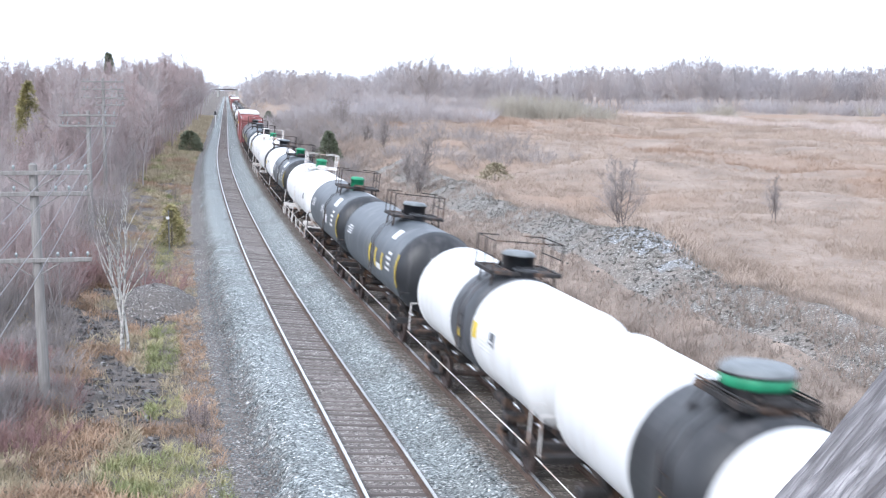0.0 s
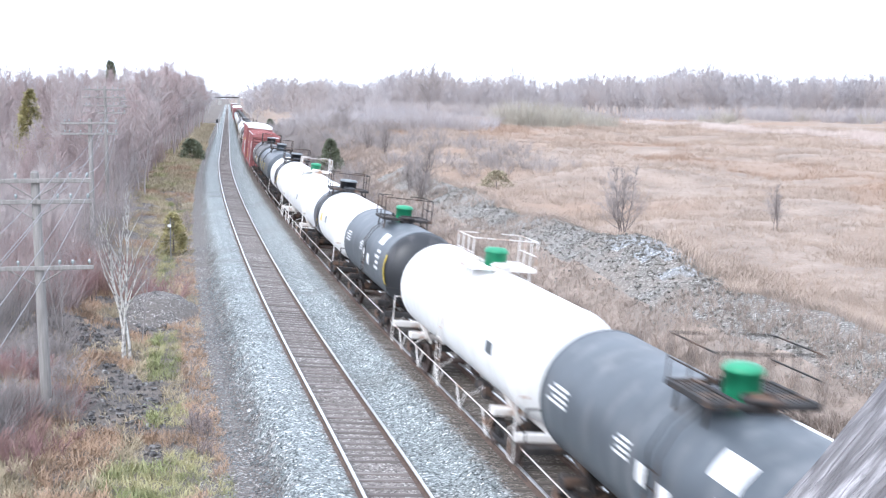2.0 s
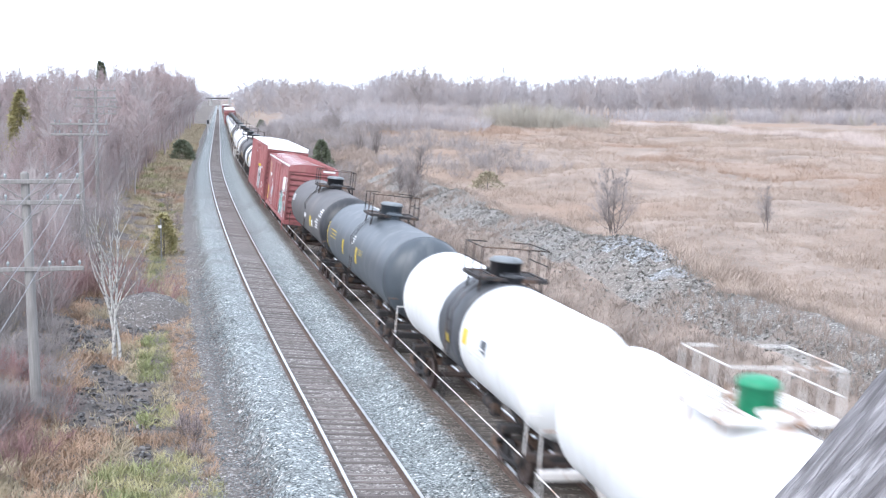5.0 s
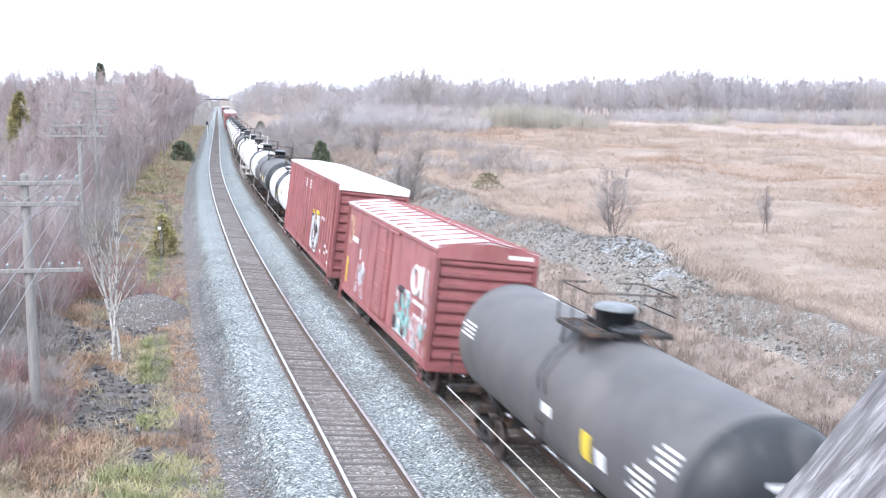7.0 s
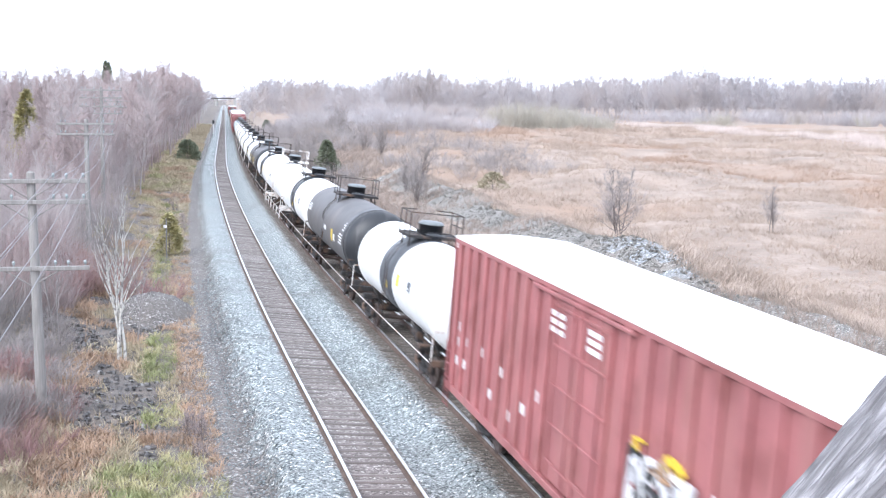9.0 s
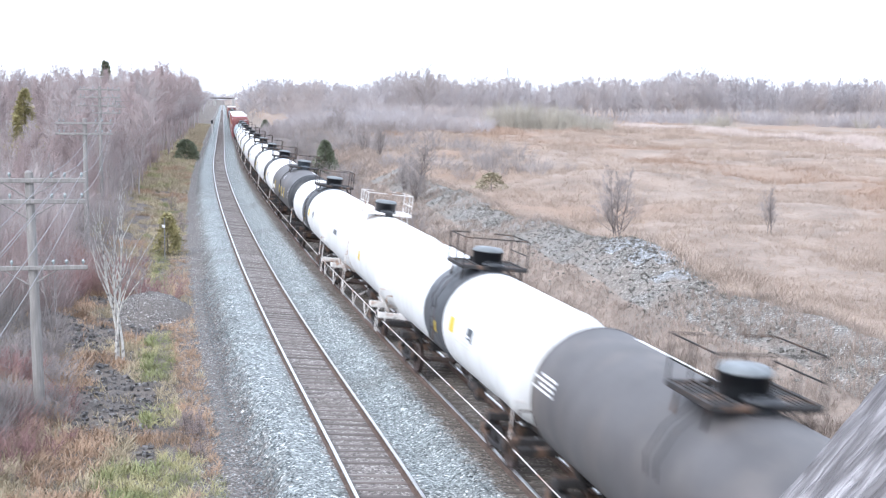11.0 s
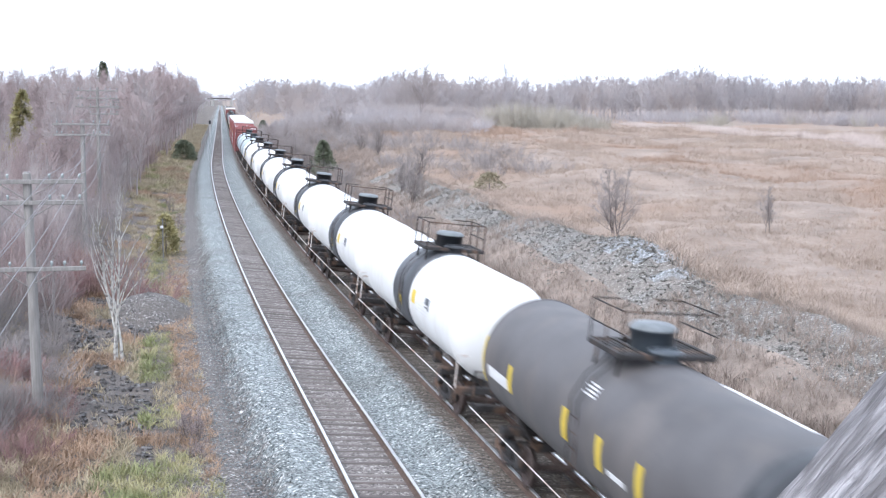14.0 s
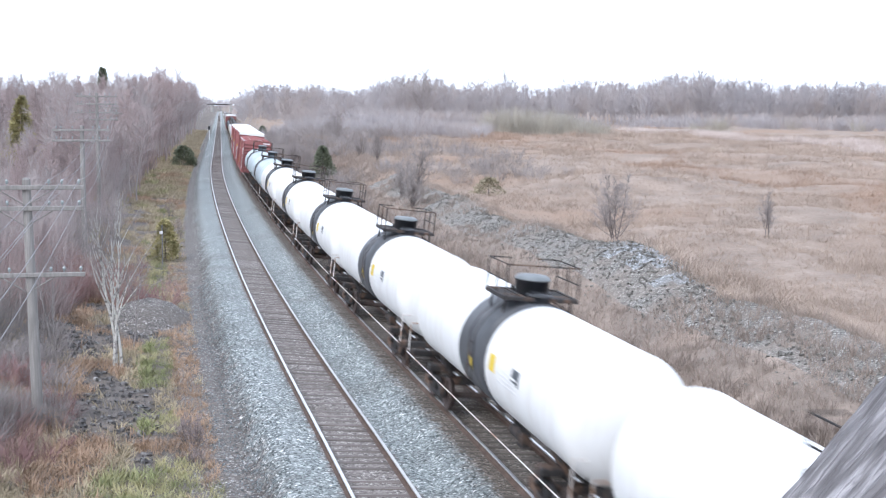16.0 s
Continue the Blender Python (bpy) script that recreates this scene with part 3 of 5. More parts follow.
    part("valve_housing", m, BLACK if rail == "low" else dm, car, ("black" if rail == "low" else dome) + " cylindrical valve housing")
    if rail == "low":
        part("painted_ring", Mesh().lathe([(k + .001, top + .28), (k + .012, top + .29), (k + .012, top + .45), (k + .001, top + .46)], "z", (0, offset, 0), 20), GREEN, car, "green ring round the valve housing")
    m = Mesh()
    m.lathe([(.27, top - .06), (.27, top + .14), (.32, top + .15), (.32, top + .2), (.002, top + .24)], "z", (0, offset - .68, 0), 18)
    m.box((0, offset - .68, top + .24), (.5, .06, .05))
    part("manway", m, dm if dome != "green" else iron, car)
    for x, r in ((0, .07), (-.3, .05)):
        part("vent_valve", Mesh().tube((x, offset + .66, top - .05), (x, offset + .66, top + .24), r, 9), iron, car)
    for sx in (-1, 1):
        m = Mesh()
        for y in (-.22, .22):
            pts = [(sx * 1.42, offset + y, .5), (sx * 1.42, offset + y, cz + .1)]
            for a in (20, 40, 60):
                pts.append((sx * (R + .1) * math.cos(radians(a)), offset + y, cz + (R + .1) * math.sin(radians(a))))
            pts.append((sx * px * .8, offset + y, pz))
            m.path(pts, .014, 5)
        for k in range(8):
            z = .6 + k * .3
            m.tube((sx * 1.42, offset - .22, z), (sx * 1.42, offset + .22, z), .014, 4)
        part("ladder", m, iron, car)
    # painted panels on the side
    for (mname, a0, a1, y0, y1) in marks:
        mm = Mesh()
        if mname == "bars":
            for k in range(4):
                d = (a1 - a0) / 4
                mm = arc_patch(Mesh(), R, cz, a0 + k * d, a0 + k * d + d * .5, y0, y1 - .25 * (k % 2) * (y1 - y0), .006, 3)
                part("stencil_bar", mm, PANEL, car)
        elif mname == "ybars":
            for k in range(3):
                d = (a1 - a0) / 3
                part("stencil_bar", arc_patch(Mesh(), R, cz, a0 + k * d, a0 + k * d + d * .24, y0, y1 - .2 * (k % 2) * (y1 - y0), .006, 3), YELLOW, car)
        elif mname == "dark":
            arc_patch(mm, R, cz, a0, a1, y0, y1, .006)
            part("stencil_panel", mm, SLATE, car)
        elif mname == "yellow":
            arc_patch(mm, R, cz, a0, a1, y0, y1, .014)
            part("reflector", mm, YELLOW, car, "yellow reflective strip")
        elif mname == "white":
            arc_patch(mm, R, cz, a0, a1, y0, y1, .014)
            part("placard", mm, PANEL, car, "white painted panel")
    if ends:
        for k in range(3):
            vs = []
            for lift in (.008, -.004):
                for z in (.5 - .13 * k, .58 - .13 * k):
                    for i in range(7):
                        x = -.35 + .2 * (k % 2) + i * (.75 - .12 * k) / 6
                        rr = min(math.hypot(x, z) / R, .999)
                        vs.append((x, -(half - cap + cap * math.sqrt(1 - rr * rr)) - lift, cz + z))
            fs = [(i, i + 1, 8 + i, 7 + i) for i in range(6)] + [(i, i + 1, 15 + i, 14 + i) for i in range(6)] + [(7 + i, 8 + i, 22 + i, 21 + i) for i in range(6)]
            part("stencil_bar", Mesh().add(vs, fs), PANEL, car)
    return car


def box_car(L, W, eave, peak, label, roof, ribs, material, end_material, logo, seed):
    """A boxcar: its middle at the origin on the rails, y along the track."""
    rnd = random.Random(seed)
    car = tagged(new("box_car"), label, "boxcar", "boxcars of the train")
    h, w, z0 = L / 2, W / 2, .98
    m = Mesh()
    m.box((0, 0, (z0 + eave) / 2), (W - .12, L - .1, eave - z0))
    part("body", m, material, car)
    m = Mesh()
    vs = []
    for y in (-h - .03, h + .03):
        vs += [(-w - .03, y, eave - .05), (-w - .03, y, eave), (-w * .55, y, eave + (peak - eave) * .6), (0, y, peak), (w * .55, y, eave + (peak - eave) * .6), (w + .03, y, eave), (w + .03, y, eave - .05)]
    m.add(vs, [(i, i + 1, 8 + i, 7 + i) for i in range(6)] + [tuple(range(7)), tuple(range(13, 6, -1)), (0, 7, 13, 6)])
    part("roof", m, roof, car)
    if logo:
        k = 13
        for i in range(k + 1):
            y = -h + i * L / k
            for sg in (-1, 1):
                m = Mesh().box((0, 0, 0), (w * 1.02, .08, .045), Matrix.Translation((sg * w * .5, y, (eave + peak) / 2 + .04)) @ Matrix.Rotation(sg * math.atan2(peak - eave, w) * .95, 4, "Y"))
                part("roof_seam", m, REDBOX, car, "red seam cap across the roof")
    for sg in (-1, 1):
        part("top_chord", Mesh().box((sg * (w - .01), 0, eave - .08), (.07, L, .15), None, .015), material, car)
        part("side_sill", Mesh().box((sg * (w - .02), 0, z0 + .04), (.08, L, .2), None, .015), material, car)
    door = 1.55
    if ribs:
        for sg in (-1, 1):
            k = 0
            y = -h + .35
            while y < h:
                if abs(y) > door + .1:
                    m = Mesh().box((sg * (w - .025), y, (z0 + eave) / 2), (.1, .34, eave - z0 - .2), None, .045)
                    part("side_post", m, material, car)
                y += .86
    else:
        for sg in (-1, 1):
            for y in [-h + .1, -h * .62, -h * .36, h * .36, h * .62, h - .1]:
                part("side_post", Mesh().box((sg * (w - .055), y, (z0 + eave) / 2), (.03, .09, eave - z0 - .2), None, .008), material, car)
    for sg in (-1, 1):
        for c in ((-door / 2, door / 2) if ribs else (0,)):
            wd = door if ribs else door * 1.7
            m = Mesh().box((sg * (w - .02), c, (z0 + eave) / 2 + .02), (.09, wd - .04, eave - z0 - .36), None, .02)
            d = part("door", m, material, car, "sliding door with pressed ribs")
            for z in np.linspace(z0 + .5, eave - .4, 5):
                part("door_rib", Mesh().box((sg * (w + .03), c, float(z)), (.05, wd - .1, .08), None, .015), material, d)
            for y in (c - wd * .32, c + wd * .32):
                part("locking_bar", Mesh().tube((sg * (w + .07), y, z0 + .15), (sg * (w + .07), y, eave - .25), .022, 6), material, d)
            part("door_lever", Mesh().tube((sg * (w + .08), c, z0 + .6), (sg * (w + .08), c + .5, z0 + .6), .02, 5), material, d)
        for z in (eave - .2, z0 + .12):
            part("door_track", Mesh().box((sg * (w + .05), .2, z), (.07, door * 3.6, .07), None, .01), material, car)
    for sg in (-1, 1):
        m = Mesh()
        n = 9
        for k in range(n):
            z = z0 + .32 + k * (eave - z0 - .75) / (n - 1)
            m.tube((-w + .14, sg * (h - .03), z), (w - .14, sg * (h - .03), z), .085, 8)
        m.box((0, sg * (h - .02), z0 + .02), (W, .14, .24), None, .02)
        for x in (-1, 1):
            m.box((x * (w - .05), sg * (h - .02), (z0 + eave) / 2), (.14, .12, eave - z0), None, .02)
        part("corrugated_end", m, end_material, car, "end wall with horizontal corrugations")
        m = Mesh()
        vs = [(-w, sg * (h + .045), eave - .3), (w, sg * (h + .045), eave - .3), (w, sg * (h + .045), eave), (w * .55, sg * (h + .045), eave + (peak - eave) * .55), (0, sg * (h + .045), peak - .03), (-w * .55, sg * (h + .045), eave + (peak - eave) * .55), (-w, sg * (h + .045), eave)]
        vs2 = [(x, y - sg * .14, z) for x, y, z in vs]
        m.add(vs + vs2, [tuple(range(7)), tuple(range(13, 6, -1))] + [(i, (i + 1) % 7, 7 + (i + 1) % 7, 7 + i) for i in range(7)])
        part("end_gable", m, material if logo else roof, car)
        if logo:
            part("stencil_bar", Mesh().box((.95, sg * (h + .052), eave - .12), (.75, .012, .11)), PANEL, car)
        for x in (-1, 1):
            m = Mesh()
            for dy in (0, .42):
                m.tube((x * (w + .06), sg * (h - .12 - dy), .5), (x * (w + .06), sg * (h - .12 - dy), 2.2 if sg > 0 else eave - .6), .016, 5)
            for k in range(5 if sg > 0 else 8):
                z = .55 + k * .36
                m.tube((x * (w + .06), sg * (h - .12), z), (x * (w + .06), sg * (h - .54), z), .014, 5)
            part("ladder", m, material, car)
        part("coupler", Mesh().box((0, sg * (h + .3), .86), (.2, .7, .22), None, .03).box((0, sg * (h + .62), .86), (.34, .24, .32), None, .06), IRON, car)
        add_truck(car, sg * (h - 2.2), IRON)
    m = Mesh().box((0, 0, .86), (.6, L - 1, .26), None, .02)
    for y in np.linspace(-h + 1, h - 1, 8):
        m.box((0, float(y), .9), (W - .3, .14, .16))
    m.tube((.5, .4, .7), (.5, 1.8, .7), .2, 12).tube((-.6, -1.5, .7), (-.6, -.9, .7), .16, 12)
    part("underframe", m, IRON, car)
    return car


SHARED = {"wheel": wheel_data(), **{(i.name, x > 0): Mesh().tube((x, 0, 1.02), (x * .74, 0, 1.26), .014, 5).data("handrail_bracket", i) for i in (IRON, IRONWHITE) for x in (-1.42, 1.42)}, "axle": Mesh().tube((-.75, 0, 0), (.75, 0, 0), .085, 10).data("axle", WHEEL)}
# ---- the train: cars in order, each with the place of its middle along the track at the start ----
SPEED = 20.6
TRAIN = []


def couple(car, u):
    TRAIN.append((car, u))


DARK_MARKS = (("bars", -8, 22, -.72, -.6), ("white", 36, 54, -.6, -.5), ("yellow", -14, 10, -.5, -.47), ("yellow", -16, 12, -.3, -.27), ("yellow", -16, 12, -.1, -.07),
              ("white", -16, -8, -.46, -.32), ("bars", 4, 20, .62, .8), ("yellow", -24, 22, -.9, -.875))
SLATE_MARKS = (("bars", -10, 24, -.66, -.52), ("white", 28, 48, -.62, -.46), ("white", -12, 4, -.3, -.22), ("bars", 2, 18, .02, .14), ("white", -6, 8, -.12, -.06), ("bars", 2, 20, .6, .8), ("yellow", -24, 20, -.9, -.88))
PALE_MARKS = (("dark", -2, 12, -.52, -.45), ("yellow", -18, -6, .02, .05), ("bars", 6, 14, .05, .09), ("yellow", -4, 12, -.26, -.2), ("bars", -10, 6, -.5, -.3))
BROWN_MARKS = (("bars", -10, 10, -.78, -.64), ("bars", 14, 32, -.86, -.74), ("white", -14, -2, -.5, -.44), ("yellow", -16, 4, -.4, -.34), ("white", -6, 2, -.1, -.02), ("bars", 8, 24, .74, .9))
REAR_MARKS = (("bars", 28, 40, -.02, .06), ("yellow", -14, 10, .6, .63), ("white", -14, -4, .64, .85), ("yellow", -14, 10, .1, .13), ("yellow", -16, 8, -.15, -.12), ("yellow", -16, 10, -.4, -.37),
              ("white", -14, -10, -.3, -.2), ("bars", -8, 20, -.84, -.74), ("yellow", -24, 20, .9, .92))
BLUE_MARKS = (("yellow", -14, 10, -.14, -.11), ("yellow", -16, 8, .3, .33), ("ybars", 2, 12, -.3, -.18), ("bars", 10, 26, .0, .06), ("yellow", -26, 20, .9, .925), ("ybars", -2, 16, .6, .8))


def spread(marks, half):
    return [(n, a, b, c * half, d * half) for n, a, b, c, d in marks]


def run_strip(car, half, R, y0, y1):
    cz = 1.06 + R
    m = Mesh()
    a0, a1 = radians(78), radians(71)
    for lift in (.012,):
        vs = [((R + lift) * math.cos(a), y, cz + (R + lift) * math.sin(a)) for y in (y0, y1) for a in (a0, a1)] + [((R - .01) * math.cos(a), y, cz + (R - .01) * math.sin(a)) for y in (y0, y1) for a in (a0, a1)]
        m.add(vs, [(0, 1, 3, 2), (0, 4, 5, 1), (2, 3, 7, 6), (0, 2, 6, 4), (1, 5, 7, 3)])
    part("tread_strip", m, PANEL, car, "white anti-slip strip on the crown")


def build_train():
    white = "white tank car with a dark band, black fittings and railed walkway"
    def wb(u, half, dome="black", R=1.37, off=0.0, band=BANDGREY, bw=1.15, shift=0.0, rail="full"):
        couple(tank_car("w", half, R, white, dome, marks=spread(PALE_MARKS, half), offset=off, band=(band, shift + off - bw, shift + off + bw), shell=WHITE, rail=rail), u)
    wb(18.0, 6.5, "green", 1.40, .3, BLACK, 1.5, rail="low")
    wb(32.0, 6.1, "black", 1.40, .0, BANDGREY, 1.1)
    couple(tank_car("d", 6.5, 1.42, "charcoal grey tank car with yellow strips and white stencils", "black", marks=spread(DARK_MARKS, 6.5), offset=-1.1, shell=SLATE, ends=BLACK), 47.1)
    c = tank_car("d", 5.8, 1.40, "slate grey tank car with a green valve housing", "green", marks=spread(SLATE_MARKS, 5.8), offset=-1.0, shell=SLATE, ends=BLACK)
    run_strip(c, 5.8, 1.40, -4.4, -2.2)
    couple(c, 61.1)
    couple(tank_car("f", 6.9, 1.40, "white tank car with white ironwork and a green housing", "green", iron=IRONWHITE, offset=.3, shell=WHITE, marks=spread((("dark", -4, 8, -.7, -.62), ("bars", -12, -2, -.4, -.2)), 7)), 75.3)
    couple(tank_car("d", 5.5, 1.40, "dark slate tank car with a green valve housing", "green", marks=spread(SLATE_MARKS, 5.5), offset=-.5, shell=SLATE, ends=BLACK), 90.0)
    wb(105.1, 6.9, "black", 1.40, .0, BANDGREY, 1.1, .6)
    couple(tank_car("f", 7.0, 1.40, "white tank car with white ironwork and tall railing", "green", iron=IRONWHITE, offset=1.0, shell=WHITE, marks=spread((("dark", -4, 8, -.5, -.44), ("bars", -12, -2, -.4, -.2)), 7)), 120.0)
    wb(135.4, 6.7, "black", 1.40, .1)
    c = tank_car("d", 7.6, 1.45, "blue-grey tank car with yellow lettering blocks", "grey", marks=spread(BLUE_MARKS, 7.6), offset=.3, shell=SLATE)
    run_strip(c, 7.6, 1.45, 2.0, 6.4)
    couple(c, 151.8)
    c = tank_car("d", 7.5, 1.45, "dusty brown-grey tank car with white stencils", "black", marks=spread(BROWN_MARKS, 7.5), offset=.0, shell=GREYBROWN, ends=BLACK)
    run_strip(c, 7.5, 1.45, 2.6, 5.6)
    couple(c, 168.5)
    couple(box_a(), 186.4)
    couple(box_b(), 207.6)
    wb(227.6, 7.0, "black", 1.40, .4)
    c = tank_car("d", 7.8, 1.45, "dusty grey tank car with a railed walkway", "black", marks=spread(BROWN_MARKS, 7.8), offset=.6, shell=GREYBROWN, band=(BLACK, -7.0, -6.2), ends=BLACK)
    run_strip(c, 7.8, 1.45, 2.0, 6.0)
    couple(c, 244.6)
    wb(260.8, 7.2, "black", 1.42, .5)
    c = (tank_car("f", 7.4, 1.42, "white tank car with white ironwork and railing", "black", iron=IRONWHITE, offset=.4, shell=WHITE, marks=spread((("dark", 2, 10, .5, .62), ("bars", -8, 4, -.05, .12), ("yellow", -8, 6, -.4, -.36)), 7.4)))
    part("rust_ring", Mesh().lathe([(1.422, .05), (1.428, .07), (1.428, .15), (1.422, .17)], "y", (0, 0, 2.48), 48), RUSTSTAIN, c, "rust-stained seam round the tank")
    couple(c, 277.4)
    wb(293.8, 7.3, "black", 1.40, .2, bw=1.3)
    c = tank_car("d", 7.6, 1.43, "charcoal tank car with yellow strips and stencils", "grey", marks=spread(REAR_MARKS, 7.6), offset=.4, shell=GREYBROWN, band=(BLACK, -6.9, -6.0), ends=BLACK)
    run_strip(c, 7.6, 1.43, -5.0, -2.0)
    couple(c, 310.4)
    for u, h in ((327.45, 7.1), (343.4, 7.2), (359.6, 7.2), (375.9, 7.2), (391.9, 7.2), (408.8, 7.2), (425.4, 7.2)):
        wb(u, h, "black", 1.40, .2, bw=1.25)
    for u in (442.0, 458.6):
        couple(tank_car("p", 7.2, 1.38, "pale blue-grey tank car with a dark band", "grey", marks=(), offset=.1, shell=PALEBLUE, band=(BANDGREY, -.5, 1.0)), u)
    couple(box_a(), 477.0)
    for u in (497.3, 519.3, 541.3):
        couple(box_b(), u)
    for k in range(6):
        wb(561.5 + 16.4 * k, 7.2)
    for k in range(4):
        couple(tank_car("d", 7.4, 1.42, "dark tank car far down the train", "black", marks=(), shell=SLATE), 660.5 + 17 * k)
    couple(box_b(), 731)
    for k in range(8):
        wb(752 + 16.4 * k, 7.2)


def side_plate(car, w, y0, y1, z0, z1, lift=.012, material=None, name="stencil_bar"):
    return part(name, Mesh().box((-w - lift / 2, (y0 + y1) / 2, (z0 + z1) / 2), (lift, abs(y1 - y0), z1 - z0)), material or PANEL, car)


def scrawl(car, label, w, y0, y1, z0, z1, count, materials, seed, lift):
    """Sprayed curved strokes inside a field of the side: each a flat ribbon with thickness."""
    rnd = random.Random(seed)
    for j in range(count):
        y, z = rnd.uniform(y0, y1), rnd.uniform(z0, z1)
        a, turn, wd = rnd.uniform(0, 6.28), rnd.uniform(-.7, .7), rnd.uniform(.035, .1)
        a += (1.57 - a % 3.14) * .6
        pts = []
        for i in range(9):
            pts.append((min(max(y, y0), y1), min(max(z, z0), z1), a))
            y, z, a = y + math.cos(a) * .13, z + math.sin(a) * .13, a + turn * (1 if i < 5 else -.6)
        vs = []
        for d in (lift + .0012 * j, -.002):
            for i, (p, r, h) in enumerate(pts):
                k = wd * (1 - .06 * i)
                vs += [(-w - d, p - math.sin(h) * k, r + math.cos(h) * k), (-w - d, p + math.sin(h) * k, r - math.cos(h) * k)]
        fs = [(2 * i, 2 * i + 1, 2 * i + 3, 2 * i + 2) for i in range(8)]
        fs += [(2 * i + e, 2 * i + 2 + e, 20 + 2 * i + e, 18 + 2 * i + e) for i in range(8) for e in (0, 1)]
        part("graffiti", Mesh().add(vs, fs), materials[rnd.randrange(len(materials))], car, label)


def box_a():
    L, W = 15.6, 2.98
    w = W / 2 - .06
    car = box_car(L, W, 4.42, 4.66, "oxide red boxcar with white emblem and graffiti, seamed pale roof", GALV, False, REDBOX, REDEND, True, 3)
    # plain emblem: a rounded ring and two bars
    m = Mesh()
    y0, z0 = -5.6, 3.15
    ring = []
    for i in range(25):
        a = radians(20 + 320 * i / 24)
        ring.append((-w - .022, y0 + .1 + math.sin(a) * .5, z0 + math.cos(a) * .4))
    for p, q in zip(ring, ring[1:]):
        m.tube(p, q, .085, 6)
    part("emblem", m, PANEL, car, "white rounded emblem")
    m = Mesh()
    m.box((-w - .014, y0 - 1.2, z0), (.03, .18, .95)).box((-w - .014, y0 - .56, z0), (.03, .18, .95))
    part("emblem_bar", m, PANEL, car)
    side_plate(car, w, -6.9, -5.1, 2.42, 2.54)
    for k in range(3):
        side_plate(car, w, -6.7 + k * .5, -6.4 + k * .5, 1.98, 2.14)
    side_plate(car, w, 5.2, 6.6, 3.02, 3.22)
    side_plate(car, w, 4.4, 4.55, 2.5, 2.9)
    side_plate(car, w, 3.6, 3.9, 2.3, 2.5)
    scrawl(car, "teal and white sprayed lettering shapes", w, -4.9, -2.7, 1.2, 2.6, 34, (TEAL, TEAL, PALE, BLACK, TEAL), 11, .006)
    scrawl(car, "pale pink and teal sprayed loops", w, -7.2, -4.7, 1.15, 2.0, 26, (PALE, PINK, TEAL, PALE, PINK), 12, .006)
    scrawl(car, "faint pink sprayed scribble", w, -7.3, -6.5, 2.0, 2.9, 10, (PINK, PINK, PALE), 13, .006)
    scrawl(car, "pale sprayed lettering shapes", w, 3.2, 5.0, 1.2, 2.3, 24, (PALE, PALE, PINK, BLACK), 14, .006)
    scrawl(car, "faded tan sprayed ring", w, 6.2, 7.3, 2.9, 3.9, 12, (TAN, TAN, PINK), 15, .006)
    side_plate(car, w, 7.0, 7.3, 1.3, 2.3, material=YELLOW, name="reflector")
    side_plate(car, w, -7.65, -7.45, 1.05, 2.0, material=YELLOW, name="reflector")
    for y in (6.2, 2.0, .4, -2.2):
        side_plate(car, w + .02, y, y + .22, 1.0, 1.12, material=YELLOW, name="reflector")
    return car


def box_b():
    L, W = 20.6, 3.05
    w = W / 2 - .06
    car = box_car(L, W, 4.98, 5.08, "tall oxide red boxcar with vertical side posts and white roof", WHITEROOF, True, REDBOX, REDEND, False, 4)
    for y in (-1.25, .9):
        for k in range(3):
            side_plate(car, w + .1, y, y + .8, 4.05 + k * .16, 4.15 + k * .16)
    for y, z in ((3.3, 1.9), (4.4, 1.5), (5.2, 2.3), (9.2, 2.6), (9.2, 2.2), (8.3, 2.35), (8.6, 1.75), (7.0, 2.4), (6.0, 1.6), (9.3, 1.7), (1.4, 2.2), (2.3, 2.4)):
        side_plate(car, w, y, y + .3, z, z + .22)
    scrawl(car, "white, black and yellow sprayed lettering shapes", w + .08, -5.3, -2.9, 1.35, 3.0, 60, (PALE, PANEL, PANEL, BLACK, PALE, PALE, PANEL), 51, .004)
    scrawl(car, "yellow sprayed tips", w + .08, -5.2, -3.0, 2.85, 3.2, 4, (YELLOW, TAN), 71, .08)
    for y, z in ((-6.3, 3.0), (-7.0, 3.0), (-8.2, 1.9), (-8.2, 1.6), (-8.9, 1.75), (-9.3, 1.3), (-6.6, 1.5)):
        side_plate(car, w + .08, y, y + .34, z, z + .14)
    return car


def motions():
    for car, u in TRAIN:
        walk(car, [(t, track_pose(u - SPEED * t, SPACING)) for t in range(17)])
# ---- plants ----
BARK = mat("grey_bark", (.21, .18, .17), .95, var=.35, scale=3, fine=20, bump=.4)
# twigs of the far trees: distance haze is put into this paler, bluer colour
HAZETWIG = mat("hazed_bare_twigs", (.45, .425, .435), .95, var=.3, scale=.08, fine=2, bump=.1, second=(.42, .37, .35), sec_amount=.5, sec_scale=.02)
REDTWIG = mat("reddish_twigs", (.43, .345, .335), .95, var=.4, scale=.3, fine=6, bump=.2, second=(.42, .38, .37), sec_amount=.6, sec_scale=.1)
GREYTWIG = mat("grey_twigs", (.37, .335, .325), .95, var=.35, scale=.3, fine=6, bump=.2)
BIRCH = mat("pale_birch_bark", (.66, .64, .6), .85, var=.25, scale=8, fine=40, bump=.3, second=(.2, .18, .17), sec_amount=.35, sec_scale=6)
CONIFER = mat("conifer_needles", (.22, .245, .165), .8, var=.5, scale=2, fine=20, bump=.3)
OLIVE = mat("yellowing_needles", (.46, .41, .2), .8, var=.5, scale=1.5, fine=20, bump=.3)
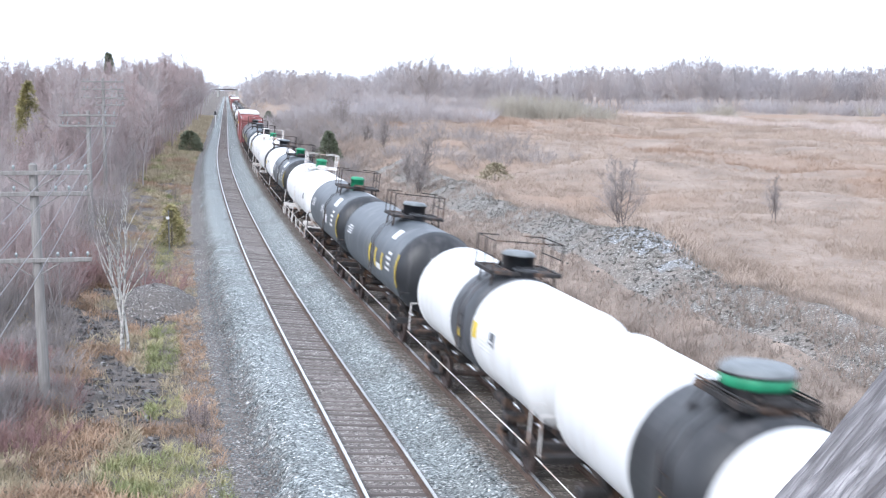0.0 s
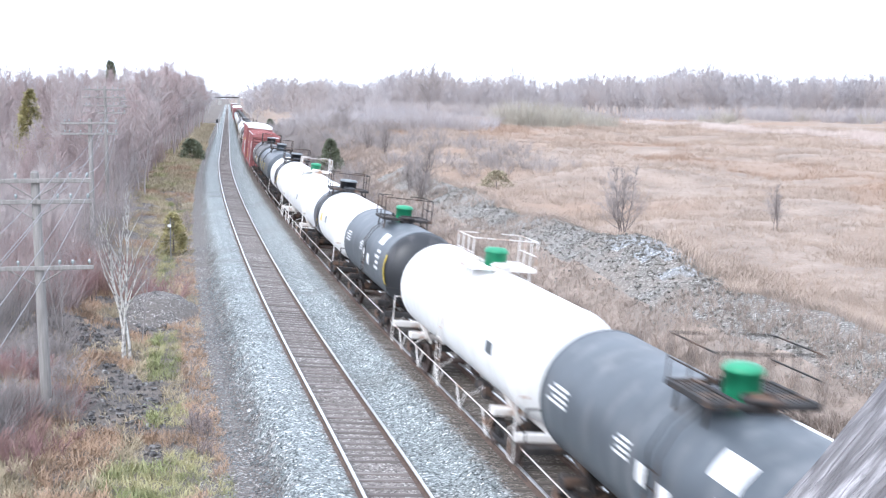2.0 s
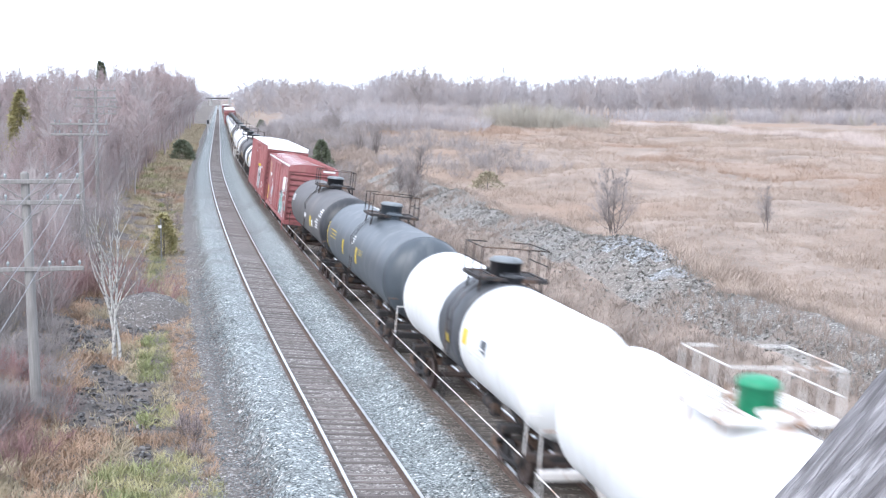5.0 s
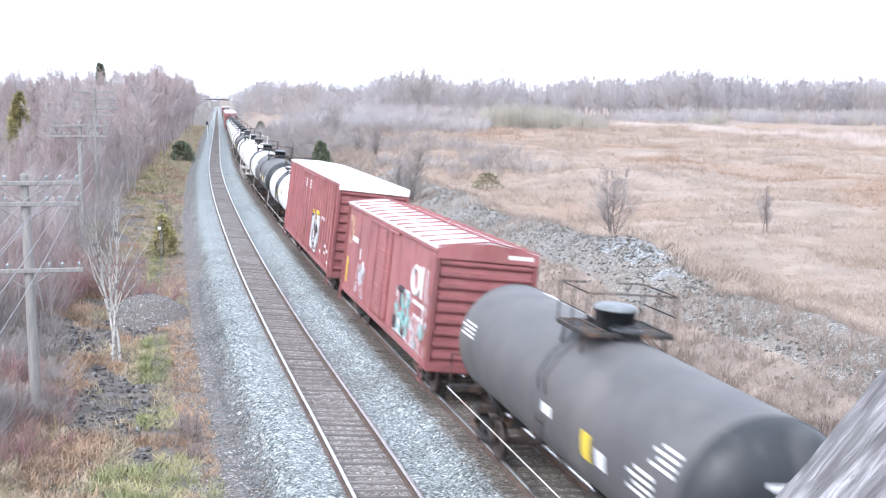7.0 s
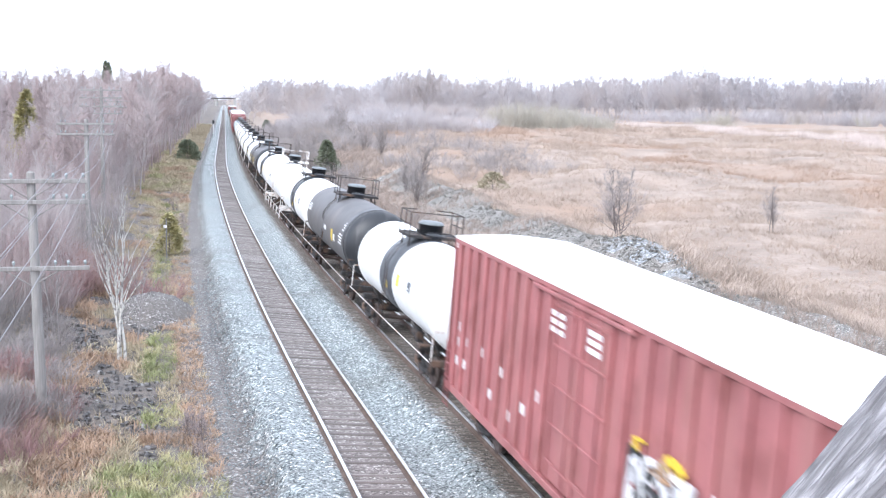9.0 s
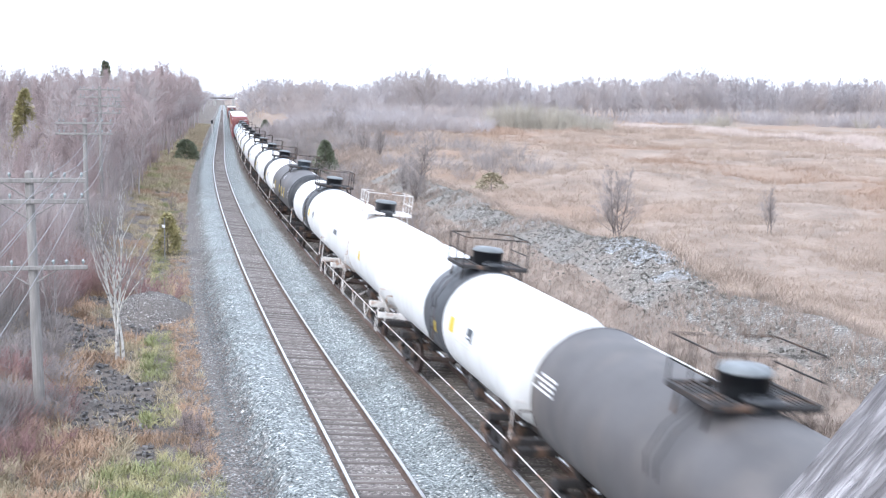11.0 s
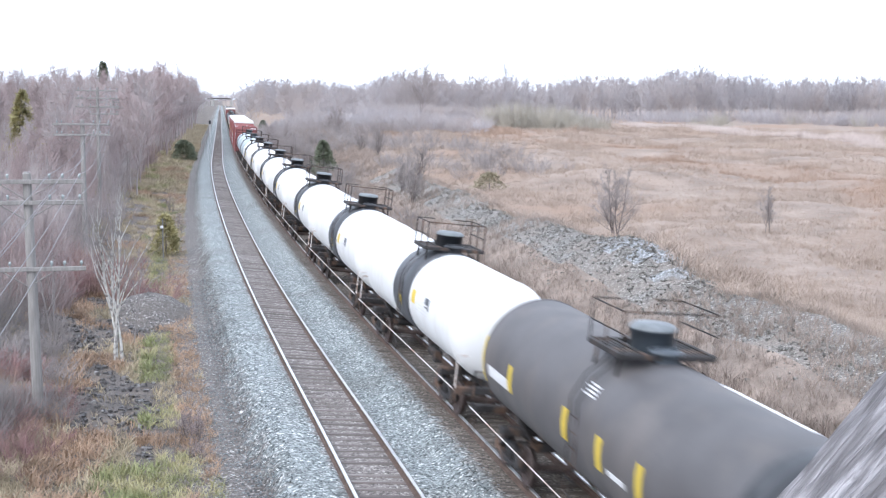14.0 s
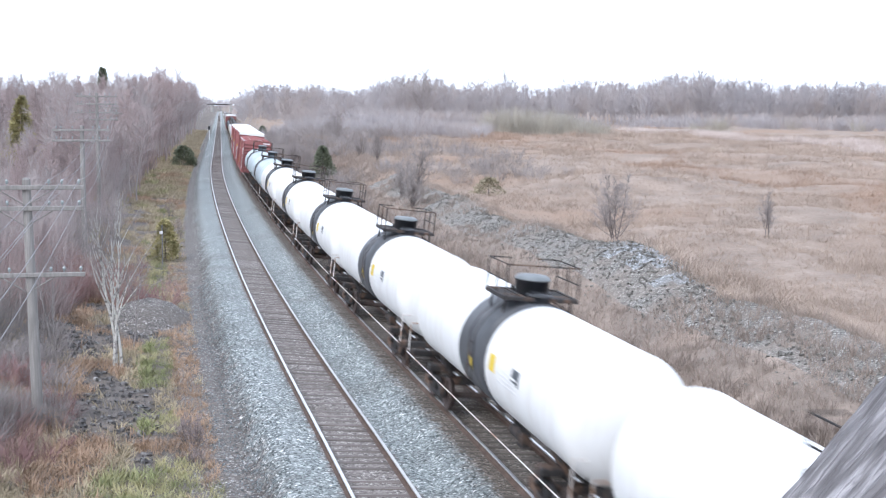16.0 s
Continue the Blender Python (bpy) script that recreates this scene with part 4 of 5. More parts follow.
REDSTEM = mat("red_dogwood_stems", (.36, .225, .22), .9, var=.35, scale=.6, fine=6, bump=.1, second=(.4, .28, .24), sec_amount=.4, sec_scale=.5)
WILLOW = mat("olive_grey_twigs", (.43, .4, .34), .95, var=.3, scale=.2, fine=4, bump=.1)
VSTRAW = mat("verge_straw_blades", (.5, .42, .29), .9, var=.4, scale=.6, fine=5, bump=.1)
VRUST = mat("orange_dry_stems", (.49, .345, .24), .9, var=.4, scale=.5, fine=5, bump=.1)
DRYJUNIPER = mat("dry_juniper_needles", (.4, .355, .25), .85, var=.4, scale=1.5, fine=20, bump=.3)
STRAW = mat("straw_blades", (.45, .362, .298), .9, var=.35, scale=.25, fine=4, bump=.1)
RUSTGRASS = mat("rusty_dry_stems", (.42, .31, .24), .9, var=.35, scale=.3, fine=4, bump=.1)
GREENGRASS = mat("fading_green_blades", (.28, .3, .14), .85, var=.4, scale=.5, fine=5, bump=.1, second=(.45, .41, .23), sec_amount=.6, sec_scale=.8)
PLUME = mat("pale_reed_plumes", (.62, .54, .5), .9, var=.2, scale=.3, fine=5, bump=.1)
WEED = mat("brown_weed_stems", (.4, .33, .285), .95, var=.4, scale=.5, fine=6, bump=.1)


class Twigs:
    """Tapered three-sided twigs, collected as one array of quads."""

    def __init__(self):
        self.v, self.f = [], []

    def twig(self, p, q, r, r2):
        d = (q - p)
        if d.length < 1e-5:
            return
        d.normalize()
        a = d.orthogonal().normalized()
        b = d.cross(a)
        o = len(self.v)
        for c, rad in ((p, r), (q, r2)):
            for k in range(3):
                t = 2.0944 * k
                self.v.append(c + (a * math.cos(t) + b * math.sin(t)) * rad)
        self.f += [(o, o + 1, o + 4, o + 3), (o + 1, o + 2, o + 5, o + 4), (o + 2, o, o + 3, o + 5)]

    def ribbon(self, p, q, r, r2):
        """One of the finest twigs, a tapered sliver."""
        d = q - p
        if d.length < 1e-5:
            return
        a = d.cross(Vector((.31 + p.x - q.y, .77 + p.z, .55 + q.x))).normalized()
        self.quad(p - a * r, p + a * r, q + a * r2, q - a * r2)

    def quad(self, a, b, c, d):
        o = len(self.v)
        self.v += [a, b, c, d]
        self.f.append((o, o + 1, o + 2, o + 3))

    def arrays(self):
        return np.array([tuple(p) for p in self.v], float), np.array(self.f, np.int64)


def quads_data(name, v, f, material):
    me = bpy.data.meshes.new(name)
    me.vertices.add(len(v))
    me.vertices.foreach_set("co", np.asarray(v, np.float32).ravel())
    me.loops.add(f.size)
    me.loops.foreach_set("vertex_index", f.ravel().astype(np.int32))
    me.polygons.add(len(f))
    me.polygons.foreach_set("loop_start", np.arange(0, f.size, 4, dtype=np.int32))
    me.materials.append(material)
    me.update(calc_edges=True)
    return me


def scatter(name, kinds, places, material, label, category):
    """Many small plants or stones as one object: places are x, y, z, turn, scale, scale in height."""
    rnd = random.Random(len(places))
    vs, fs, o = [], [], 0
    for x, y, z, a, s, h in places:
        v, f = kinds[rnd.randrange(len(kinds))]
        c, n = math.cos(a) * s, math.sin(a) * s
        w = np.empty_like(v)
        w[:, 0] = v[:, 0] * c - v[:, 1] * n + x
        w[:, 1] = v[:, 0] * n + v[:, 1] * c + y
        w[:, 2] = v[:, 2] * h + z
        vs.append(w)
        fs.append(f + o)
        o += len(v)
    return tagged(new(name, quads_data(name, np.concatenate(vs), np.concatenate(fs), material)), label, category, "", "stuff")


def tilt(d, amount, rnd):
    v = Vector((rnd.gauss(0, 1), rnd.gauss(0, 1), rnd.gauss(0, 1)))
    return (d + v.normalized() * amount).normalized()


def bare_tree(seed, height, limbs=12, subs=5, twigs=5, r0=.11, spread=.62, thin=.012, stems=1, base=.25, sliver=False):
    """A leafless tree of unit parts: tapered stems, rising limbs and a crown of twigs. Returns wood and twig arrays."""
    rnd = random.Random(seed)
    wood, fine = Twigs(), Twigs()
    fork = fine.ribbon if sliver else fine.twig
    for st in range(stems):
        p = Vector((rnd.uniform(-.2, .2), rnd.uniform(-.2, .2), 0)) * (stems > 1)
        d = tilt(Vector((0, 0, 1)), .12 + .14 * (stems > 1), rnd)
        n = 9
        hh = height * (1 if st == 0 else rnd.uniform(.65, .95))
        pts = [p]
        for i in range(n):
            d = (tilt(d, .1, rnd) + Vector((0, 0, .12))).normalized()
            pts.append(pts[-1] + d * hh / n)
        rad = [r0 * (1 - .9 * i / n) for i in range(n + 1)]
        for i in range(n):
            wood.twig(pts[i], pts[i + 1], rad[i], rad[i + 1])
        for k in range(limbs):
            f = base + (1 - base) * (k + rnd.random()) / limbs
            i = min(int(f * n), n - 1)
            at = pts[i].lerp(pts[i + 1], f * n - i)
            az = rnd.uniform(0, 6.283)
            ld = Vector((math.cos(az) * spread, math.sin(az) * spread, .75 + .3 * f)).normalized()
            ll = hh * (.42 * (1 - f) + .12) * rnd.uniform(.7, 1.25)
            lp = [at]
            for j in range(4):
                ld = (tilt(ld, .2, rnd) + Vector((0, 0, .1))).normalized()
                lp.append(lp[-1] + ld * ll / 4)
            lr = rad[i] * .5 + thin
            for j in range(4):
                wood.twig(lp[j], lp[j + 1], lr * (1 - .22 * j), lr * (1 - .22 * (j + 1)))
            for m in range(subs):
                g = rnd.uniform(.2, 1)
                j = min(int(g * 4), 3)
                sp = lp[j].lerp(lp[j + 1], g * 4 - j)
                sd = tilt(ld, .75, rnd)
                sl = ll * rnd.uniform(.3, .55)
                mid = sp + sd * sl * .5
                end = mid + (tilt(sd, .3, rnd) + Vector((0, 0, .15))).normalized() * sl * .5
                fork(sp, mid, thin * 1.3, thin)
                fork(mid, end, thin, thin * .5)
                for q in range(twigs):
                    h = rnd.random()
                    tp = sp.lerp(mid, h * 2) if h < .5 else mid.lerp(end, h * 2 - 1)
                    fork(tp, tp + tilt(sd, .8, rnd) * sl * rnd.uniform(.25, .55), thin * .7, thin * .35)
    return wood, fine


def joined(*parts):
    out = Twigs()
    for p in parts:
        o = len(out.v)
        out.v += p.v
        out.f += [tuple(i + o for i in f) for f in p.f]
    return out


def shrub(seed, height, stems=16, twigs=6, thin=.012, fan=.5, sliver=False):
    rnd = random.Random(seed)
    t = Twigs()
    fork = t.ribbon if sliver else t.twig
    for k in range(stems):
        az, r = rnd.uniform(0, 6.283), rnd.random() ** .5 * height * .3
        p = Vector((math.cos(az) * r, math.sin(az) * r, -.1))
        d = Vector((math.cos(az) * fan * rnd.random(), math.sin(az) * fan * rnd.random(), 1)).normalized()
        hh = height * rnd.uniform(.55, 1.05)
        a = p + d * hh * .5
        b = a + tilt(d, .25, rnd) * hh * .5
        fork(p, a, thin * 1.6, thin)
        fork(a, b, thin, thin * .4)
        for q in range(twigs):
            f = rnd.uniform(.3, .95)
            s = p.lerp(a, f * 2) if f < .5 else a.lerp(b, f * 2 - 1)
            fork(s, s + tilt(d, .7, rnd) * hh * rnd.uniform(.15, .35), thin * .7, thin * .35)
    return t


def tuft(seed, height, blades=8, width=.012, lean=.35, spread=.18):
    rnd = random.Random(seed)
    t = Twigs()
    for k in range(blades):
        az, r = rnd.uniform(0, 6.283), rnd.random() * spread
        p = Vector((math.cos(az) * r, math.sin(az) * r, -.03))
        ln = Vector((rnd.gauss(0, lean), rnd.gauss(0, lean), 1)).normalized() * height * rnd.uniform(.5, 1.1)
        sd = Vector((math.cos(az + 1.3), math.sin(az + 1.3), 0)) * width
        m = p + ln * .55
        e = p + ln + Vector((ln.x, ln.y, -.12 * height)) * .45
        t.quad(p - sd, p + sd, m + sd * .8, m - sd * .8)
        t.quad(m - sd * .8, m + sd * .8, e + sd * .15, e - sd * .15)
    return t


def needles(seed, height, radius, count, size=.16, power=.85):
    """A conifer's crown: drooping clumps of needles on whorls, with gaps and an uneven outline."""
    rnd = random.Random(seed)
    t = Twigs()
    whorls = [(rnd.uniform(0, 6.283), rnd.uniform(.7, 1.12)) for i in range(26)]
    for k in range(count):
        f = rnd.random() ** .8
        az, lim = whorls[rnd.randrange(26)]
        az += rnd.gauss(0, .22) + f * 5
        r = radius * (1 - f) ** power * lim * (rnd.random() ** .45)
        p = Vector((math.cos(az) * r, math.sin(az) * r, .08 * height + f * height * .92))
        d = Vector((math.cos(az), math.sin(az), rnd.uniform(-.2, .5))).normalized()
        d = tilt(d, .5, rnd)
        s = d.orthogonal().normalized()
        s = (s * math.cos(k) + d.cross(s) * math.sin(k)) * size * .35
        L = size * rnd.uniform(.6, 1.5)
        t.quad(p - s * .5, p + s * .5, p + d * L + s * .15, p + d * L - s * .15)
        t.quad(p + d * L * .3, p + d * L * .5 + s * 1.4, p + d * L * .95 + s * 1.1, p + d * L * .7)
    return t


def stone(seed):
    rnd = random.Random(seed)
    m = Mesh().box((0, 0, .25), (1, .8, .6), None, .16)
    vs = [Vector(p) + Vector((rnd.uniform(-.12, .12), rnd.uniform(-.12, .12), rnd.uniform(-.1, .1))) for p in m.v]
    quads = [f if len(f) == 4 else (f[0], f[1], f[2], f[2]) for f in m.f]
    return np.array([tuple(p) for p in vs]), np.array([f for f in quads if len(set(f)) == 4], np.int64)


def at_q(y, q):
    x = track_x(y) + q / .972
    return x, y, ground_z(x, y)


def seen_wedge(x, y, margin=1.15):
    return y > 8 and abs(x) < y * .3594 * margin + 3


# height of the skyline over the eye for each direction: across and up per metre of depth
SKYLINE = [(a / 2182, b / 2182) for a, b in ((-784, 45), (-724, 41), (-674, 54), (-634, 46), (-569, 47), (-534, 43), (-509, 52), (-484, 58), (-454, 47), (-434, 34), (-412, 16), (-345, 22), (-294, 30), (-264, 22),
                                              (-224, 28), (-174, 20), (-134, 24), (-104, 39), (-64, 47), (-14, 45), (16, 32), (66, 39), (106, 44), (166, 28), (216, 31), (256, 41), (316, 41), (346, 37), (396, 53), (456, 56), (476, 44), (546, 45), (616, 34), (646, 41), (784, 44))]


def build_woods():
    rnd = random.Random(21)
    far = [joined(*bare_tree(100 + i, 1.0, 15, 8, 7, .008, .75, .0022, base=.12, sliver=True)).arrays() for i in range(7)]
    far_bush = [shrub(140 + i, 1.0, 34, 9, .004, .7, True).arrays() for i in range(4)]
    # woods along the far side of the field, taller and lower by turns
    pl = []
    while len(pl) < 900:
        y = rnd.uniform(540, 730)
        x = rnd.uniform(-.16, .4) * y
        q = (x - track_x(y)) * .972
        if q < 14 or not seen_wedge(x, y, 1.05):
            continue
        h = 8.0 + lerp_table(SKYLINE, x / y) * y * rnd.uniform(.55, 1.02)
        pl.append((x, y, ground_z(x, y) - .3, rnd.uniform(0, 6.28), h * rnd.uniform(.8, 1.15), h))
    scatter("far_woods", far, pl, HAZETWIG, "leafless grey woods along the far edge of the field", "woods")
    pl = []
    for k in range(520):
        y = rnd.uniform(470, 560)
        x = rnd.uniform(-.14, .38) * y
        if (x - track_x(y)) * .972 > 20 and noise.noise((x * .02, y * .01, 3)) > -.15:
            h = rnd.uniform(2.5, 7)
            pl.append((x, y, ground_z(x, y) - .2, rnd.uniform(0, 6.28), h * 1.3, h))
    for k in range(150):
        y, x = rnd.uniform(250, 300), rnd.uniform(-38, 10)
        h = rnd.uniform(3, 5.5)
        pl.append((x, y, ground_z(x, y) - .2, rnd.uniform(0, 6.28), h * 1.2, h))
    scatter("woods_edge_brush", far_bush, pl, HAZETWIG, "grey leafless brush before the woods", "brush")
    pl = []
    for k in range(90):
        f = rnd.random()
        x, y = 12 + 32 * f, rnd.uniform(318, 345)
        h = rnd.uniform(4.5, 9.5) * (.55 + .45 * math.sin(math.pi * min(1, .15 + f)))
        pl.append((x, y, ground_z(x, y) - .2, rnd.uniform(0, 6.28), h * .9, h))
    for k in range(16):
        x, y = rnd.choice(((150, 430), (88, 400), (108, 460), (128, 440))) 
        h = rnd.uniform(3, 6.5)
        x += rnd.gauss(0, 4)
        pl.append((x, y, ground_z(x, y) - .2, rnd.uniform(0, 6.28), h, h))
    scatter("willow_brush", far_bush, pl, WILLOW, "olive-grey clump of leafless willow brush in the field", "brush")
    # distant wooded skyline beyond everything
    pl = []
    for k in range(700):
        y = rnd.uniform(800, 1500)
        x = rnd.uniform(-.4, .4) * y
        if abs((x - track_x(y))) < 14:
            continue
        h = rnd.uniform(9, 15)
        pl.append((x, y, ground_z(x, y) - .3, rnd.uniform(0, 6.28), h * 1.8, h))
    for k in range(260):
        y = rnd.uniform(430, 800)
        x, y, z = at_q(y, rnd.choice((-1, 1)) * rnd.uniform(9, 60))
        h = rnd.uniform(8, 12)
        pl.append((x, y, z - .3, rnd.uniform(0, 6.28), h * 1.4, h))
    for k in range(300):
        y = rnd.uniform(1500, 2300)
        x = rnd.uniform(-.4, .1) * y
        h = rnd.uniform(12, 17)
        pl.append((x, y, ground_z(x, y) - .3, rnd.uniform(0, 6.28), h * 2.6, h))
    scatter("distant_woods", far, pl, HAZETWIG, "distant leafless woods on the skyline", "woods")
    # trees and thicket along the near side of the line
    pl = []
    near = [joined(*bare_tree(200 + i, 1.0, 14, 8, 8, .011, .42, .0019, sliver=True)).arrays() for i in range(6)]
    for k in range(620):
        if k % 2:
            y = 85 + 330 * rnd.random() ** 1.15
            q = -rnd.uniform(8.5, 13 + (y - 80) * .28)
        else:
            y, q = 100 + 330 * rnd.random(), -rnd.uniform(7.4, 15)
        x, y, z = at_q(y, q)
        if not seen_wedge(x, y):
            continue
        h = min(rnd.uniform(5, 9) + smooth(85, 190, y) * rnd.uniform(2.5, 7), (8.3 + lerp_table(SKYLINE, x / y) * y - z) * rnd.uniform(.72, 1.0))
        if y < 122 and -.362 < x / y < -.315:
            h = min(h, 5.6)
        pl.append((x, y, z - .2, rnd.uniform(0, 6.28), h * rnd.uniform(.75, 1.1), h))
    for k in range(60):
        x, y, z = at_q(rnd.uniform(46, 84), -rnd.uniform(8.6, 15))
        h = rnd.uniform(3, 5.6)
        pl.append((x, y, z - .1, rnd.uniform(0, 6.28), h * .7, h))
    scatter("lineside_woods", near, pl, REDTWIG, "reddish-grey leafless saplings and trees beside the line", "woods")
    thick = [shrub(230 + i, 1.0, 34, 14, .0042, .45, True).arrays() for i in range(6)]
    slope = [shrub(260 + i, 1.0, 28, 11, .005, .7, True).arrays() for i in range(5)]
    sl = []
    for k in range(900):
        y = 75 + 260 * rnd.random() ** 1.2
        q = 8.5 + 26 * rnd.random() ** 1.3
        x, y, z = at_q(y, q)
        if (noise.noise((x * .05, y * .03, 19)) > -.1 and y > 125) or q < 13:
            h = rnd.uniform(.7, 2.2) * (1 + .5 * smooth(120, 220, y))
            sl.append((x, y, z - .1, rnd.uniform(0, 6.28), h * 1.2, h))
    scatter("slope_brush", slope, sl, GREYTWIG, "grey-brown leafless brush on the slope beside the line", "brush")
    pl, pl2 = [], []
    for k in range(1500):
        y = 24 + 230 * rnd.random() ** 1.5
        q = -rnd.uniform(8.6 if y > 45 else 10.5, 14 + y * .3)
        x, y, z = at_q(y, q)
        if not seen_wedge(x, y, 1.1):
            continue
        h = rnd.uniform(1.3, 3.6) * (.6 + .4 * smooth(30, 70, y))
        (pl if noise.noise((x * .08, y * .08, 12)) > -.3 else pl2).append((x, y, z - .1, rnd.uniform(0, 6.28), h * 1.1, h))
    scatter("lineside_thicket", thick, pl, REDTWIG, "dense reddish-brown leafless thicket", "thicket")
    scatter("lineside_brush", thick, pl2, GREYTWIG, "dense grey leafless brush", "brush")


def single_tree(name, seed, x, y, height, label, category, bark, twig_mat, group="", **kw):
    wood, fine = bare_tree(seed, height, **kw)
    root = tagged(new(name), label, category, group)
    root.location = (x, y, ground_z(x, y) - .05)
    v, f = wood.arrays()
    tagged(part("trunk", quads_data("trunk", v, f, bark), None, root), "")
    v, f = fine.arrays()
    part("crown", quads_data("crown", v, f, twig_mat), None, root, "fine leafless twigs")
    return root


def evergreen(name, seed, x, y, height, radius, count, material, label, size=.2, power=.85):
    root = tagged(new(name), label, "evergreen")
    root.location = (x, y, ground_z(x, y) - .05)
    m = Mesh().tube((0, 0, 0), (0, 0, height * .9), .03 * height, 7, .01)
    part("trunk", m, BARK, root)
    v, f = needles(seed, height, radius, count, size, power).arrays()
    part("crown", quads_data("crown", v, f, material), None, root)
    return root


def spot(px, depth):
    return (px - 784) / 2182 * depth, depth


def build_single_trees():
    x, y = spot(1092, 74)
    single_tree("bare_tree", 301, x, y, 4.4, "leafless grey multi-stemmed tree standing in dry grass", "tree", BARK, GREYTWIG, limbs=13, subs=9, twigs=10, r0=.05, spread=1.25, thin=.0045, stems=5, base=.14, sliver=True)
    x, y = spot(1364, 80)
    single_tree("bare_tree", 302, x, y, 3.1, "slim leafless sapling standing in dry grass", "tree", BARK, GREYTWIG, limbs=11, subs=8, twigs=9, r0=.035, spread=.4, thin=.005, stems=3, base=.15, sliver=True)
    for i, (px, d, h) in enumerate([(735, 100, 3.2), (715, 108, 3.0), (670, 150, 4.5), (600, 210, 5.5), (545, 150, 4.2), (520, 180, 4.5), (745, 110, 4.6), (585, 240, 5), (640, 160, 3.6), (480, 260, 5)]):
        x, y = spot(px, d)
        single_tree("bare_shrub", 310 + i, x, y, h, "leafless grey shrub on the field's edge", "shrub", BARK, GREYTWIG, "shrubs on the field's edge", limbs=10, subs=8, twigs=9, r0=.045, spread=1.0, thin=.006, stems=6, base=.08, sliver=True)
    x, y = spot(742, 330)
    single_tree("bare_tree", 330, x, y, 15, "tall leafless tree with a wide crown before the woods", "tree", GREYTWIG, GREYTWIG, limbs=16, subs=6, twigs=6, r0=.2, spread=.75, thin=.03, stems=2, base=.25)
    for i, (px, d, h) in enumerate([(893, 400, 17), (1000, 430, 16), (985, 420, 14)]):
        x, y = spot(px, d)
        single_tree("bare_tree", 340 + i, x, y, h, "tall leafless tree rising over the woods", "tree", HAZETWIG, HAZETWIG, limbs=14, subs=5, twigs=5, r0=.2, spread=.5, thin=.03, base=.3)
    x, y = spot(574, 146)
    evergreen("cedar", 401, x, y, 4.3, 1.75, 3000, CONIFER, "dark green bushy cedar beside the line", .26, .6)
    x, y = spot(293, 72)
    evergreen("cedar", 402, x, y, 2.5, .95, 2200, OLIVE, "small olive-green cedar bush on the verge", .16, .55)
    x, y = spot(328, 180)
    evergreen("cedar", 403, x, y, 3.1, 1.9, 2400, CONIFER, "dark green cedar bush on the verge", .26, .4)
    x, y = spot(44, 120)
    evergreen("yellowing_cedar", 404, x, y, 8.8, 2.5, 2300, OLIVE, "tall yellow-green cedar among leafless trees", .34, .8)
    x, y = spot(188, 330)
    evergreen("spruce", 405, x, y, 16.5, 3.4, 1700, CONIFER, "dark spruce rising above leafless woods", .7, .8)
    x, y = spot(468, 330)
    evergreen("cedar", 406, x, y, 3.6, 1.6, 900, CONIFER, "small dark cedar on the slope", .4, .6)
    x, y = spot(868, 112)
    evergreen("juniper", 407, x, y, 1.7, 1.8, 900, DRYJUNIPER, "low yellow-green juniper in dry grass", .2, .5)
    # the birch beside the line, two pale stems
    x, y = spot(203, 42.5)
    single_tree("birch", 351, x, y, 6.0, "pale leafless birch with two stems on the verge", "tree", BIRCH, GREYTWIG, limbs=14, subs=6, twigs=6, r0=.08, spread=.4, thin=.005, stems=3, base=.25)
    x, y = spot(232, 46)
    single_tree("bare_tree", 352, x, y, 3.4, "slim leafless sapling beside a birch", "tree", GREYTWIG, GREYTWIG, limbs=9, subs=4, twigs=4, r0=.035, spread=.4, thin=.006, base=.25)
    x, y = spot(95, 44)
    single_tree("bare_tree", 353, x, y, 4.0, "slim leafless sapling beside a telegraph pole", "tree", GREYTWIG, GREYTWIG, limbs=10, subs=4, twigs=4, r0=.035, spread=.4, thin=.006, stems=2, base=.25)
    red = [shrub(480 + i, 1.0, 30, 11, .0065, .6, True).arrays() for i in range(4)]
    rnd = random.Random(5)
    pl = []
    for cx, cy, sx, sy, count, top in ((-11.4, 30.2, .7, 2.2, 44, 1.0), (-16.8, 55.8, 1.2, 2.5, 45, 1.9), (-20.3, 58.6, 1.6, 3, 45, 2.2), (-13.2, 36, .9, 2, 16, 1.1)):
        for k in range(count):
            x, y = rnd.gauss(cx, sx), rnd.gauss(cy, sy)
            h = rnd.uniform(.45, 1) * top
            pl.append((x, y, ground_z(x, y) - .05, rnd.uniform(0, 6.28), h * 1.2, h))
    grey = [shrub(490 + i, 1.0, 26, 10, .006, .8, True).arrays() for i in range(4)]
    gl = []
    for k in range(120):
        x, y = spot(rnd.uniform(-30, 105), rnd.uniform(33, 52))
        h = rnd.uniform(.4, 1.2)
        gl.append((x, y, ground_z(x, y) - .05, rnd.uniform(0, 6.28), h * 1.2, h))
    for k in range(45):
        x, y = rnd.uniform(-13.6, -11.2), rnd.uniform(28.5, 33.4)
        h = rnd.uniform(.6, 1.7) * (1 if x < -11 else .6)
        gl.append((x, y, ground_z(x, y) - .05, rnd.uniform(0, 6.28), h, h))
    scatter("pole_foot_brush", grey, gl, GREYTWIG, "grey leafless brush round the telegraph poles", "brush")
    scatter("dogwood_thicket", red, pl, REDSTEM, "low thicket of red-stemmed dogwood", "thicket")
